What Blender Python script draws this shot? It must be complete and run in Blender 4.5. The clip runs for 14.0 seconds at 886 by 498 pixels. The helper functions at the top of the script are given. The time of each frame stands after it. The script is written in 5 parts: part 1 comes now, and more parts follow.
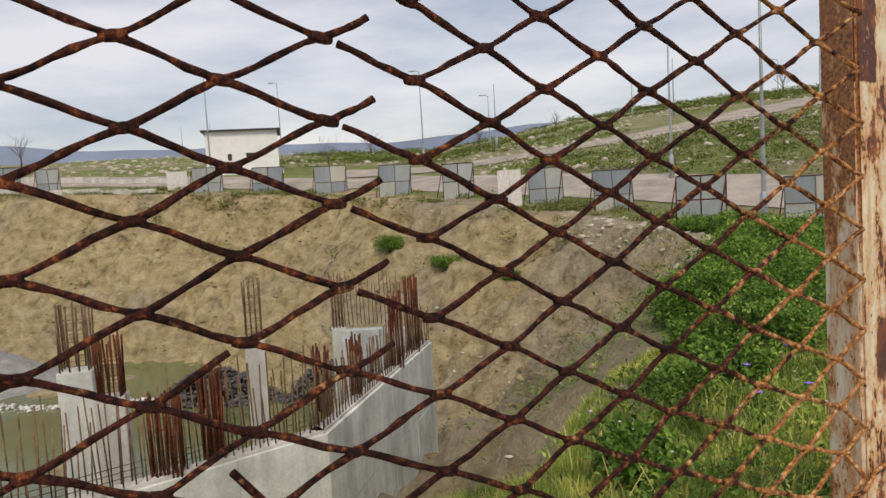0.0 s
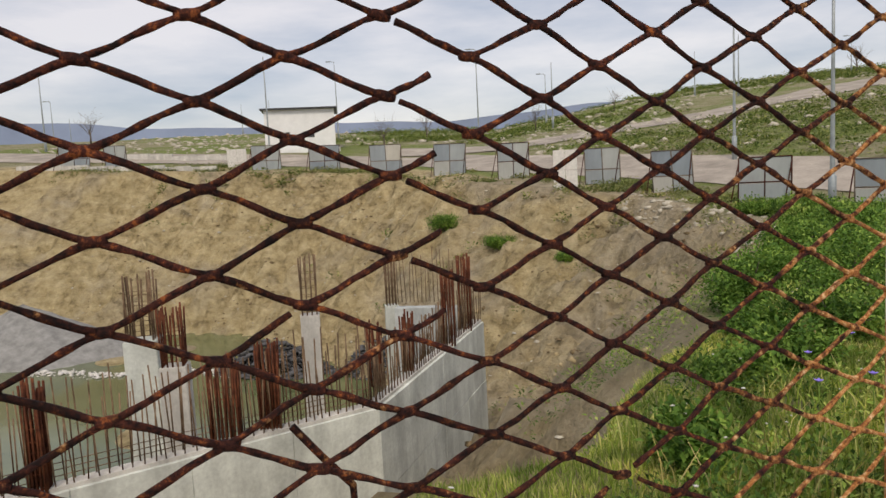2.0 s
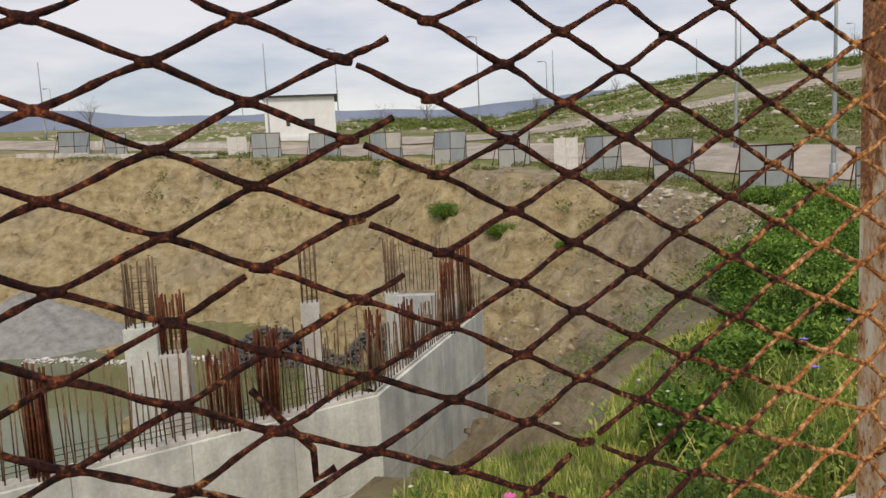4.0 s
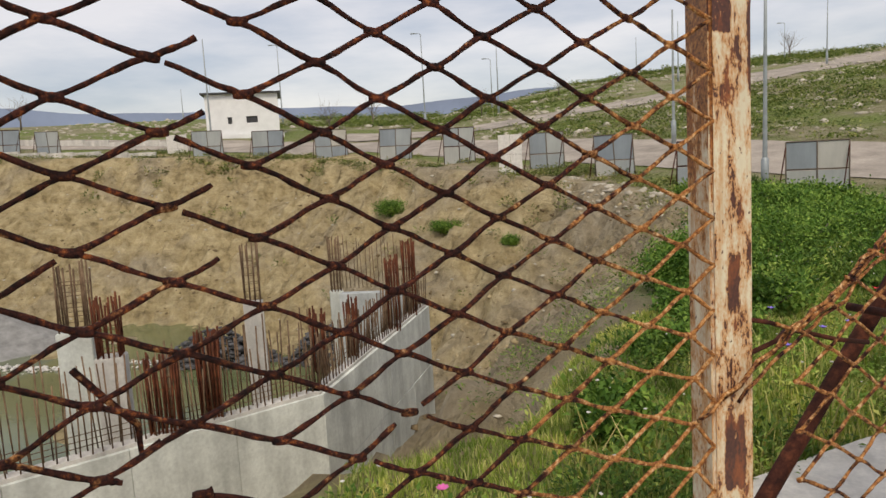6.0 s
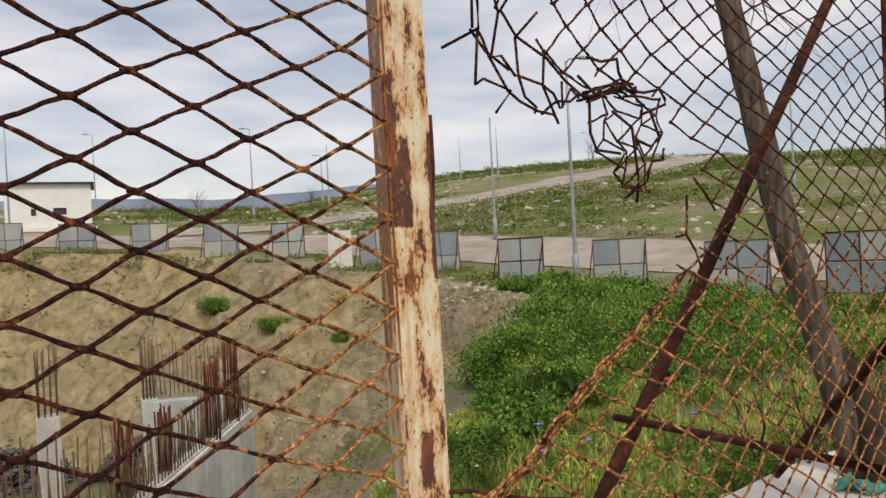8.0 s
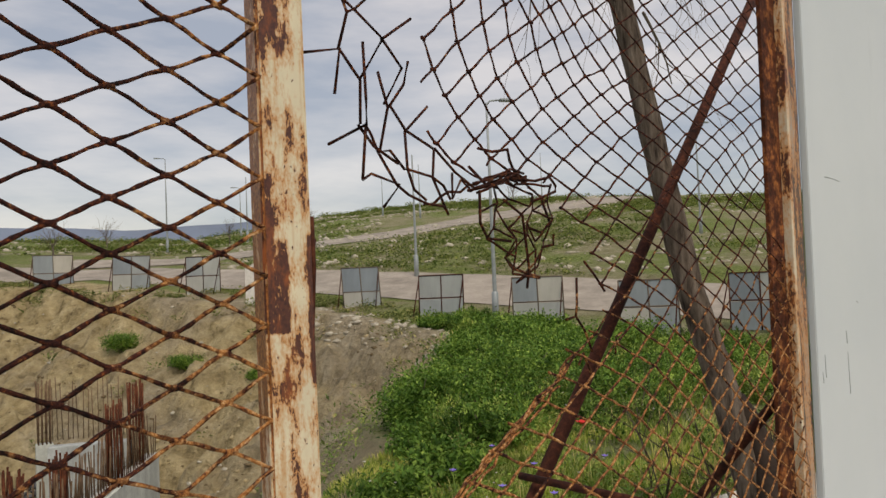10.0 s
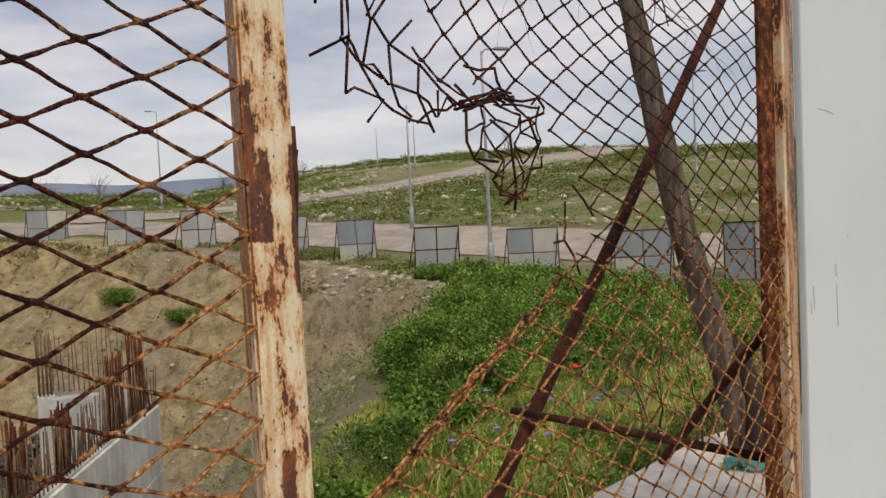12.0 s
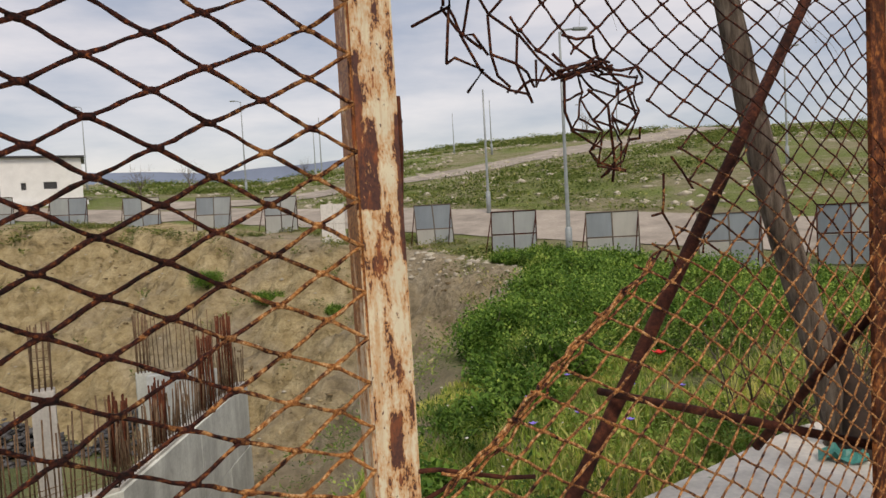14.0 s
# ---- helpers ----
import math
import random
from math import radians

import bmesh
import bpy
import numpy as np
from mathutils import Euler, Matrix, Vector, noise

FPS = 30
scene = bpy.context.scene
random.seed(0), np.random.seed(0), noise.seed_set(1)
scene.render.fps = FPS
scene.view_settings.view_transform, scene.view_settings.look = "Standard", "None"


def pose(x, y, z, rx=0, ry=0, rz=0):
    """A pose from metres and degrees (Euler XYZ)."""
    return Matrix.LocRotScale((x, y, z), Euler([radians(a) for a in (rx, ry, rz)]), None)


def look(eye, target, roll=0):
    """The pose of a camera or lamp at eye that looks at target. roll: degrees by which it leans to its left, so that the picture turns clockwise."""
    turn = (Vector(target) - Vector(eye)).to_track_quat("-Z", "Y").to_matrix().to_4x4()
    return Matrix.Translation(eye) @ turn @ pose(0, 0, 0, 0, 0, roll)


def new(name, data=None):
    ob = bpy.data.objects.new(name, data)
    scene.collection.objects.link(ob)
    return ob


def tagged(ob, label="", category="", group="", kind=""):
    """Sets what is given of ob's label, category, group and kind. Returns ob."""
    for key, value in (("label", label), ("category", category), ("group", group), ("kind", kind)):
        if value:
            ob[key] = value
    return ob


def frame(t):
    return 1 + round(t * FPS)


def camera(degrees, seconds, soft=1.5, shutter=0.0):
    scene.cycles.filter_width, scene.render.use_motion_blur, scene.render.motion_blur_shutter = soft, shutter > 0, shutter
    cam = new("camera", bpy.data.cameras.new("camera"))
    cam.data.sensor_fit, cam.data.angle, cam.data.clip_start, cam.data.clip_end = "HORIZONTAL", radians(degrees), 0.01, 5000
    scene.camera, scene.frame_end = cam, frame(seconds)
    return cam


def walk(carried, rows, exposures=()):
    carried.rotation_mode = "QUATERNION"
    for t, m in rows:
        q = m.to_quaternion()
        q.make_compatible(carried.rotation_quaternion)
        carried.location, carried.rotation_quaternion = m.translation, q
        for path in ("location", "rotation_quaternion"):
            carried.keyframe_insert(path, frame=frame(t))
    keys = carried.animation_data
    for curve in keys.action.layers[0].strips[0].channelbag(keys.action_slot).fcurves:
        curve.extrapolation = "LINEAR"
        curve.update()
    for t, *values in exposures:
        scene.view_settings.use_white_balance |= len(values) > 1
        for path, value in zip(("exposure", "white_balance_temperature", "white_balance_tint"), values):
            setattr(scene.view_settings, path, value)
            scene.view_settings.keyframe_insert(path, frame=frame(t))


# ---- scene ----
cam = camera(63.9, 14.0)
PATH = [
    (0, (0.0714, 0.0697, 1.5382), (-0.1563, 2.0505, 1.3821), -3.40),
    (0.5, (0.0714, 0.0619, 1.5384), (-0.2289, 2.0334, 1.3866), -2.99),
    (1, (0.0738, 0.0556, 1.5361), (-0.2771, 2.0175, 1.3696), -2.77),
    (1.5, (0.0750, 0.0554, 1.5357), (-0.2959, 2.0114, 1.3454), -2.77),
    (2, (0.0743, 0.0560, 1.5349), (-0.3040, 2.0091, 1.3299), -2.85),
    (4.5, (0.1158, 0.0582, 1.5192), (-0.2638, 2.0062, 1.2719), -2.75),
    (5, (0.1523, 0.0579, 1.5174), (-0.1697, 2.0150, 1.2603), -3.05),
    (5.5, (0.1686, 0.0499, 1.5150), (-0.1021, 2.0148, 1.2579), -3.14),
    (6, (0.1763, 0.0376, 1.5142), (-0.0611, 2.0072, 1.2613), -3.15),
    (6.5, (0.1863, 0.0275, 1.5136), (-0.0009, 2.0039, 1.2715), -3.23),
    (7, (0.2044, 0.0126, 1.5172), (0.1154, 2.0001, 1.3120), -3.52),
    (7.5, (0.2359, 0.0126, 1.5324), (0.2949, 2.0075, 1.4021), -3.61),
    (8, (0.2966, 0.0282, 1.5877), (0.5386, 2.0135, 1.5723), -3.01),
    (8.5, (0.3370, 0.0320, 1.6530), (0.7190, 1.9934, 1.7349), -2.99),
    (11, (0.3360, 0.0173, 1.6339), (0.8099, 1.9599, 1.6743), -2.47),
    (11.5, (0.3405, 0.0201, 1.6192), (0.8122, 1.9636, 1.6025), -2.78),
    (12, (0.3461, 0.0243, 1.6091), (0.8143, 1.9678, 1.5484), -2.88),
    (12.5, (0.3538, 0.0242, 1.6058), (0.8050, 1.9711, 1.5271), -3.08),
    (13, (0.3515, 0.0250, 1.6013), (0.7616, 1.9802, 1.5055), -3.19),
    (13.5, (0.3361, 0.0292, 1.5969), (0.6772, 1.9974, 1.4971), -3.19),
    (14, (0.3200, 0.0257, 1.5948), (0.5751, 2.0073, 1.5029), -3.18),
]
walk(cam, [(t, look(eye, target, roll)) for t, eye, target, roll in PATH], ((0.0, -0.06, 7200, 14), (2.0, -0.06, 7200, 14), (4.5, -0.05, 7200, 14), (7.0, -0.02, 7250, 13), (7.5, 0.0, 7250, 13), (8.0, -0.02, 7300, 13), (8.5, -0.13, 7400, 12), (11.0, -0.27, 7450, 13), (11.5, -0.23, 7420, 14), (12.5, -0.17, 7320, 15), (13.5, -0.15, 7320, 15), (14.0, -0.13, 7350, 15)))

# ---- light: overcast sky with a soft sun behind thin cloud ----
SUN_EL, SUN_AZ = 50.0, 172.0          # degrees above the horizon, degrees from +y clockwise
world = bpy.data.worlds.new("overcast_sky")
scene.world = world
world.use_nodes = True
wn, wl = world.node_tree.nodes, world.node_tree.links
wn.clear()
w_out = wn.new("ShaderNodeOutputWorld")
w_bg = wn.new("ShaderNodeBackground")
w_bg2 = wn.new("ShaderNodeBackground")
w_add = wn.new("ShaderNodeAddShader")
w_sky = wn.new("ShaderNodeTexSky")
w_sky.sky_type = "NISHITA"
w_sky.sun_disc = False
w_sky.sun_elevation, w_sky.sun_rotation = radians(SUN_EL), radians(SUN_AZ)
w_bg.inputs["Strength"].default_value = 0.05
wl.new(w_sky.outputs[0], w_bg.inputs["Color"])
w_tc = wn.new("ShaderNodeTexCoord")
w_map = wn.new("ShaderNodeMapping")
w_map.inputs["Scale"].default_value = (1.0, 1.0, 4.2)
w_no = wn.new("ShaderNodeTexNoise")
w_no.inputs["Scale"].default_value = 2.6
w_no.inputs["Detail"].default_value = 7.0
w_no.inputs["Roughness"].default_value = 0.55
w_ramp = wn.new("ShaderNodeValToRGB")
w_ramp.color_ramp.elements[0].position = 0.36
w_ramp.color_ramp.elements[0].color = (0.315, 0.36, 0.45, 1)
w_ramp.color_ramp.elements[1].position = 0.62
w_ramp.color_ramp.elements[1].color = (0.65, 0.645, 0.675, 1)
wl.new(w_tc.outputs["Generated"], w_map.inputs[0])
wl.new(w_map.outputs[0], w_no.inputs["Vector"])
wl.new(w_no.outputs[0], w_ramp.inputs[0])
wl.new(w_ramp.outputs[0], w_bg2.inputs["Color"])
w_sep = wn.new("ShaderNodeSeparateXYZ")
w_rise = wn.new("ShaderNodeMapRange")
w_rise.inputs["From Min"].default_value, w_rise.inputs["From Max"].default_value = 0.05, 0.40
w_rise.inputs["To Min"].default_value, w_rise.inputs["To Max"].default_value = 0.87, 1.08
wl.new(w_tc.outputs["Generated"], w_sep.inputs[0])
wl.new(w_sep.outputs[2], w_rise.inputs["Value"])
wl.new(w_rise.outputs[0], w_bg2.inputs["Strength"])
wl.new(w_bg.outputs[0], w_add.inputs[0])
wl.new(w_bg2.outputs[0], w_add.inputs[1])
wl.new(w_add.outputs[0], w_out.inputs[0])

sun = new("sun", bpy.data.lights.new("sun", "SUN"))
sun.data.energy, sun.data.angle, sun.data.color = 2.05, radians(14), (1.0, 0.94, 0.84)
_az, _el = radians(SUN_AZ), radians(SUN_EL)
sun.matrix_world = look(Vector((math.sin(_az) * math.cos(_el), math.cos(_az) * math.cos(_el), math.sin(_el))) * 60, (0, 0, 0))


# ---- materials ----
def mat(name, rough=0.8, metal=0.0):
    m = bpy.data.materials.new(name)
    m.use_nodes = True
    nt = m.node_tree
    b = nt.nodes["Principled BSDF"]
    b.inputs["Roughness"].default_value = rough
    b.inputs["Metallic"].default_value = metal
    if rough >= 0.8 and not metal:
        b.inputs["Specular IOR Level"].default_value = 0.18
    return m, nt, b


def nd(nt, kind, **kw):
    n = nt.nodes.new(kind)
    for k, v in kw.items():
        n.inputs[k].default_value = v
    return n


def noise_at(nt, scale, detail=6.0, rough=0.6, stretch=None, coord="Object"):
    tc = nt.nodes.new("ShaderNodeTexCoord")
    n = nd(nt, "ShaderNodeTexNoise", Scale=scale, Detail=detail, Roughness=rough)
    if stretch:
        mp = nd(nt, "ShaderNodeMapping", Scale=stretch)
        nt.links.new(tc.outputs[coord], mp.inputs[0])
        nt.links.new(mp.outputs[0], n.inputs["Vector"])
    else:
        nt.links.new(tc.outputs[coord], n.inputs["Vector"])
    return n.outputs[0]


def ramp(nt, src, stops):
    r = nt.nodes.new("ShaderNodeValToRGB")
    el = r.color_ramp.elements
    while len(el) < len(stops):
        el.new(0.5)
    for e, (p, c) in zip(el, stops):
        e.position = p
        e.color = (*c, 1) if len(c) == 3 else c
    nt.links.new(src, r.inputs[0])
    return r.outputs[0]


def mixc(nt, fac, a, b, mode="MIX"):
    n = nt.nodes.new("ShaderNodeMix")
    n.data_type, n.blend_type = "RGBA", mode
    for sock, v in ((n.inputs[0], fac), (n.inputs[6], a), (n.inputs[7], b)):
        if isinstance(v, (int, float)):
            sock.default_value = v
        elif isinstance(v, tuple):
            sock.default_value = (*v, 1)
        else:
            nt.links.new(v, sock)
    return n.outputs[2]


def bump(nt, b, src, strength=0.4, dist=0.02):
    n = nd(nt, "ShaderNodeBump", Strength=strength, Distance=dist)
    nt.links.new(src, n.inputs["Height"])
    nt.links.new(n.outputs[0], b.inputs["Normal"])


def g3(v):
    return (v, v, v)


def rust_material(name, dark, mid, bright, scale=60.0):
    m, nt, b = mat(name, 0.85)
    n1 = noise_at(nt, scale, 8, 0.7)
    n2 = noise_at(nt, scale * 0.16, 4, 0.6)
    c1 = ramp(nt, n1, [(0.34, dark), (0.52, mid), (0.70, bright)])
    c2 = ramp(nt, n2, [(0.36, g3(0.55)), (0.62, g3(1.15))])
    nt.links.new(mixc(nt, 1.0, c1, c2, "MULTIPLY"), b.inputs["Base Color"])
    bump(nt, b, n1, 0.7, 0.002)
    return m


def wire_material(name, along_x=(-0.24, -0.02), along_z=(1.25, 1.70), bias=(-0.16, 0.12)):
    # rusted strands; towards the post (object x near zero) remains of cream paint
    m, nt, b = mat(name, 0.8)
    n1 = noise_at(nt, 230.0, 8, 0.72)
    n2 = noise_at(nt, 26.0, 4, 0.6)
    c1 = ramp(nt, n1, [(0.40, (0.008, 0.003, 0.003)), (0.55, (0.060, 0.016, 0.010)), (0.72, (0.38, 0.115, 0.028))])
    c2 = ramp(nt, n2, [(0.35, g3(0.42)), (0.65, g3(1.3))])
    rusty = mixc(nt, 1.0, c1, c2, "MULTIPLY")
    tc = nt.nodes.new("ShaderNodeTexCoord")
    sx = nt.nodes.new("ShaderNodeSeparateXYZ")
    nt.links.new(tc.outputs["Object"], sx.inputs[0])
    mr = nd(nt, "ShaderNodeMapRange")
    mr.inputs["From Min"].default_value, mr.inputs["From Max"].default_value = along_x
    mr.clamp = True
    mr.inputs["To Min"].default_value, mr.inputs["To Max"].default_value = bias
    nt.links.new(sx.outputs[0], mr.inputs["Value"])
    zr = nd(nt, "ShaderNodeMapRange")
    zr.inputs["From Min"].default_value, zr.inputs["From Max"].default_value = along_z
    zr.inputs["To Min"].default_value, zr.inputs["To Max"].default_value = 0.10, -0.10
    nt.links.new(sx.outputs[2], zr.inputs["Value"])
    add = nt.nodes.new("ShaderNodeMath")
    add.operation = "ADD"
    nt.links.new(mr.outputs[0], add.inputs[0])
    nt.links.new(zr.outputs[0], add.inputs[1])
    n3 = noise_at(nt, 90.0, 5, 0.65)
    add2 = nt.nodes.new("ShaderNodeMath")
    add2.operation = "ADD"
    nt.links.new(add.outputs[0], add2.inputs[0])
    nt.links.new(n3, add2.inputs[1])
    fac = ramp(nt, add2.outputs[0], [(0.47, g3(0.0)), (0.62, g3(1.0))])
    paint = ramp(nt, n1, [(0.36, (0.06, 0.020, 0.012)), (0.46, (0.30, 0.115, 0.034)), (0.54, (0.46, 0.22, 0.075)), (0.66, (0.70, 0.52, 0.31))])
    nt.links.new(mixc(nt, fac, rusty, paint), b.inputs["Base Color"])
    bump(nt, b, n1, 0.8, 0.0012)
    return m


def peeling_paint(name, cream, amount, scale=9.0, streak=0.35, bare_lo=(0.050, 0.018, 0.013), bare_hi=(0.11, 0.036, 0.022), scars=()):
    """Cream paint flaking off steel: bare brown patches, small pits and orange stains round them."""
    m, nt, b = mat(name, 0.55)
    n1 = noise_at(nt, scale, 6, 0.55, (1.0, 1.0, streak))
    n2 = noise_at(nt, scale * 5, 7, 0.7, (1.0, 1.0, 0.5))
    add = nt.nodes.new("ShaderNodeMath")
    add.operation = "MULTIPLY_ADD"
    add.inputs[1].default_value = 0.70
    amount += 0.125
    nt.links.new(n2, add.inputs[0])
    nt.links.new(n1, add.inputs[2])
    worn = add.outputs[0]
    tc = nt.nodes.new("ShaderNodeTexCoord")
    xyz = nt.nodes.new("ShaderNodeSeparateXYZ")
    nt.links.new(tc.outputs["Object"], xyz.inputs[0])

    def between(src, a, b):
        r = nd(nt, "ShaderNodeMapRange")
        r.interpolation_type = "SMOOTHSTEP"
        r.inputs["From Min"].default_value, r.inputs["From Max"].default_value = a, b
        nt.links.new(src, r.inputs["Value"])
        return r.outputs[0]

    def mathn(op, a, b):
        n = nt.nodes.new("ShaderNodeMath")
        n.operation = op
        for sock, v in zip(n.inputs, (a, b)):
            if isinstance(v, (int, float)):
                sock.default_value = v
            else:
                nt.links.new(v, sock)
        return n.outputs[0]

    # long scars: a stretch of height times a stretch of width
    for (z0, z1, z2, z3), (x0, x1, x2, x3), deep in scars:
        k = mathn("MULTIPLY", between(xyz.outputs[2], z0, z1), between(xyz.outputs[2], z3, z2))
        k = mathn("MULTIPLY", k, mathn("MULTIPLY", between(xyz.outputs[0], x0, x1), between(xyz.outputs[0], x3, x2)))
        worn = mathn("MULTIPLY_ADD", k, deep)
        worn.node.inputs[2].default_value = 0.0
        nt.links.new(add.outputs[0], worn.node.inputs[2])
        add = worn.node
    bare = ramp(nt, add.outputs[0], [(amount, g3(0.0)), (amount + 0.010, g3(1.0))])
    halo = ramp(nt, add.outputs[0], [(amount - 0.21, g3(0.0)), (amount - 0.08, g3(0.50)), (amount, g3(0.97))])
    pits = ramp(nt, noise_at(nt, 210.0, 2, 0.5, (1.0, 1.0, 0.6)), [(0.700, g3(0.0)), (0.715, g3(1.0))])
    n3 = noise_at(nt, 300.0, 3, 0.6)
    tone = ramp(nt, noise_at(nt, 24.0, 5), [(0.3, tuple(c * 0.84 for c in cream)), (0.7, cream)])
    runs = ramp(nt, noise_at(nt, 95.0, 4, 0.6, (1.0, 1.0, 0.045)), [(0.53, g3(0.0)), (0.72, g3(0.62))])
    stained = mixc(nt, halo, mixc(nt, runs, tone, (0.50, 0.25, 0.075)), (0.52, 0.215, 0.045))
    rusty = ramp(nt, n3, [(0.35, bare_lo), (0.65, bare_hi)])
    fresh = ramp(nt, noise_at(nt, 60.0, 6, 0.7, (1.0, 1.0, 0.45)), [(0.50, g3(0.0)), (0.66, g3(0.85))])
    rusty = mixc(nt, fresh, rusty, (0.30, 0.085, 0.022))
    col = mixc(nt, bare, stained, rusty)
    nt.links.new(mixc(nt, pits, col, (0.10, 0.035, 0.018)), b.inputs["Base Color"])
    inv = nt.nodes.new("ShaderNodeInvert")
    nt.links.new(bare, inv.inputs["Color"])
    bump(nt, b, inv.outputs[0], 0.5, 0.001)
    return m


def concrete_material(name, base, scale=1.6, streak=True):
    m, nt, b = mat(name, 0.9)
    n1 = noise_at(nt, scale, 8, 0.65)
    n2 = noise_at(nt, scale * 12, 6, 0.6)
    n3 = noise_at(nt, scale * 0.9, 6, 0.6, (1.4, 1.4, 0.18) if streak else None)
    lo, hi = tuple(c * 0.72 for c in base), tuple(min(1, c * 1.12) for c in base)
    c1 = ramp(nt, n1, [(0.3, lo), (0.7, hi)])
    c2 = ramp(nt, n3, [(0.34, g3(0.72)), (0.60, g3(1.05))])
    c3 = ramp(nt, n2, [(0.3, g3(0.86)), (0.7, g3(1.06))])
    nt.links.new(mixc(nt, 1, mixc(nt, 1, c1, c2, "MULTIPLY"), c3, "MULTIPLY"), b.inputs["Base Color"])
    bump(nt, b, n2, 0.35, 0.01)
    return m


def nd_noise_colour(nt, scale):
    tc = nt.nodes.new("ShaderNodeTexCoord")
    n = nd(nt, "ShaderNodeTexNoise", Scale=scale, Detail=4.0)
    nt.links.new(tc.outputs["Object"], n.inputs["Vector"])
    return n.outputs["Color"]


def ground_material():
    m, nt, b = mat("earth_and_turf", 0.95)
    at = nt.nodes.new("ShaderNodeAttribute")
    at.attribute_name = "soil"
    big = noise_at(nt, 0.16, 6, 0.6)
    med = noise_at(nt, 1.1, 8, 0.65)
    fine = noise_at(nt, 9.0, 8, 0.7)
    strata = noise_at(nt, 0.9, 8, 0.7, (0.5, 0.5, 2.6))
    soil = ramp(nt, med, [(0.30, (0.175, 0.134, 0.068)), (0.46, (0.395, 0.315, 0.168)), (0.70, (0.575, 0.480, 0.288))])
    soil = mixc(nt, 1, soil, ramp(nt, strata, [(0.32, g3(0.78)), (0.48, g3(1.0)), (0.68, g3(1.14))]), "MULTIPLY")
    grey = ramp(nt, med, [(0.3, (0.185, 0.155, 0.105)), (0.48, (0.335, 0.285, 0.200)), (0.7, (0.46, 0.40, 0.295))])
    # the cut turns from yellow loam to grey-brown earth towards the shelf
    where = nt.nodes.new("ShaderNodeTexCoord")
    split = nt.nodes.new("ShaderNodeSeparateXYZ")
    nt.links.new(where.outputs["Object"], split.inputs[0])
    turn = nd(nt, "ShaderNodeMapRange")
    turn.inputs["From Min"].default_value, turn.inputs["From Max"].default_value = -14.0, 3.0
    turn.inputs["To Min"].default_value, turn.inputs["To Max"].default_value = -0.06, 0.12
    nt.links.new(split.outputs[0], turn.inputs["Value"])
    shift = nt.nodes.new("ShaderNodeMath")
    nt.links.new(big, shift.inputs[0])
    nt.links.new(turn.outputs[0], shift.inputs[1])
    soil = mixc(nt, ramp(nt, shift.outputs[0], [(0.46, g3(0.0)), (0.62, g3(0.85))]), soil, grey)
    spots = ramp(nt, noise_at(nt, 0.75, 9, 0.75), [(0.63, g3(0.0)), (0.68, g3(0.40))])
    soil = mixc(nt, spots, soil, (0.10, 0.105, 0.035))
    turf = ramp(nt, fine, [(0.3, (0.075, 0.110, 0.028)), (0.52, (0.185, 0.232, 0.066)), (0.75, (0.33, 0.335, 0.13))])
    dry = ramp(nt, med, [(0.35, (0.22, 0.20, 0.105)), (0.65, (0.36, 0.325, 0.215))])
    patches = ramp(nt, noise_at(nt, 0.10, 9, 0.68, (1.0, 1.0, 3.0)), [(0.45, g3(0.0)), (0.55, g3(0.9))])
    turf = mixc(nt, patches, turf, dry)
    col = mixc(nt, at.outputs["Fac"], turf, soil)
    nt.links.new(mixc(nt, 1, col, ramp(nt, fine, [(0.3, g3(0.82)), (0.7, g3(1.10))]), "MULTIPLY"), b.inputs["Base Color"])
    # crumbs of two sizes give the cut faces their relief
    crumb = nt.nodes.new("ShaderNodeTexVoronoi")
    crumb.inputs["Scale"].default_value = 3.4
    warp = nt.nodes.new("ShaderNodeTexCoord")
    bent = mixc(nt, 0.10, warp.outputs["Object"], nd_noise_colour(nt, 2.2))
    nt.links.new(bent, crumb.inputs["Vector"])
    rough1 = nt.nodes.new("ShaderNodeMath")
    rough1.operation = "MULTIPLY_ADD"
    rough1.inputs[1].default_value = -0.75
    nt.links.new(crumb.outputs["Distance"], rough1.inputs[0])
    nt.links.new(strata, rough1.inputs[2])
    rough2 = nt.nodes.new("ShaderNodeMath")
    rough2.operation = "ADD"
    nt.links.new(fine, rough2.inputs[0])
    nt.links.new(rough1.outputs[0], rough2.inputs[1])
    bump(nt, b, rough2.outputs[0], 0.9, 0.22)
    return m


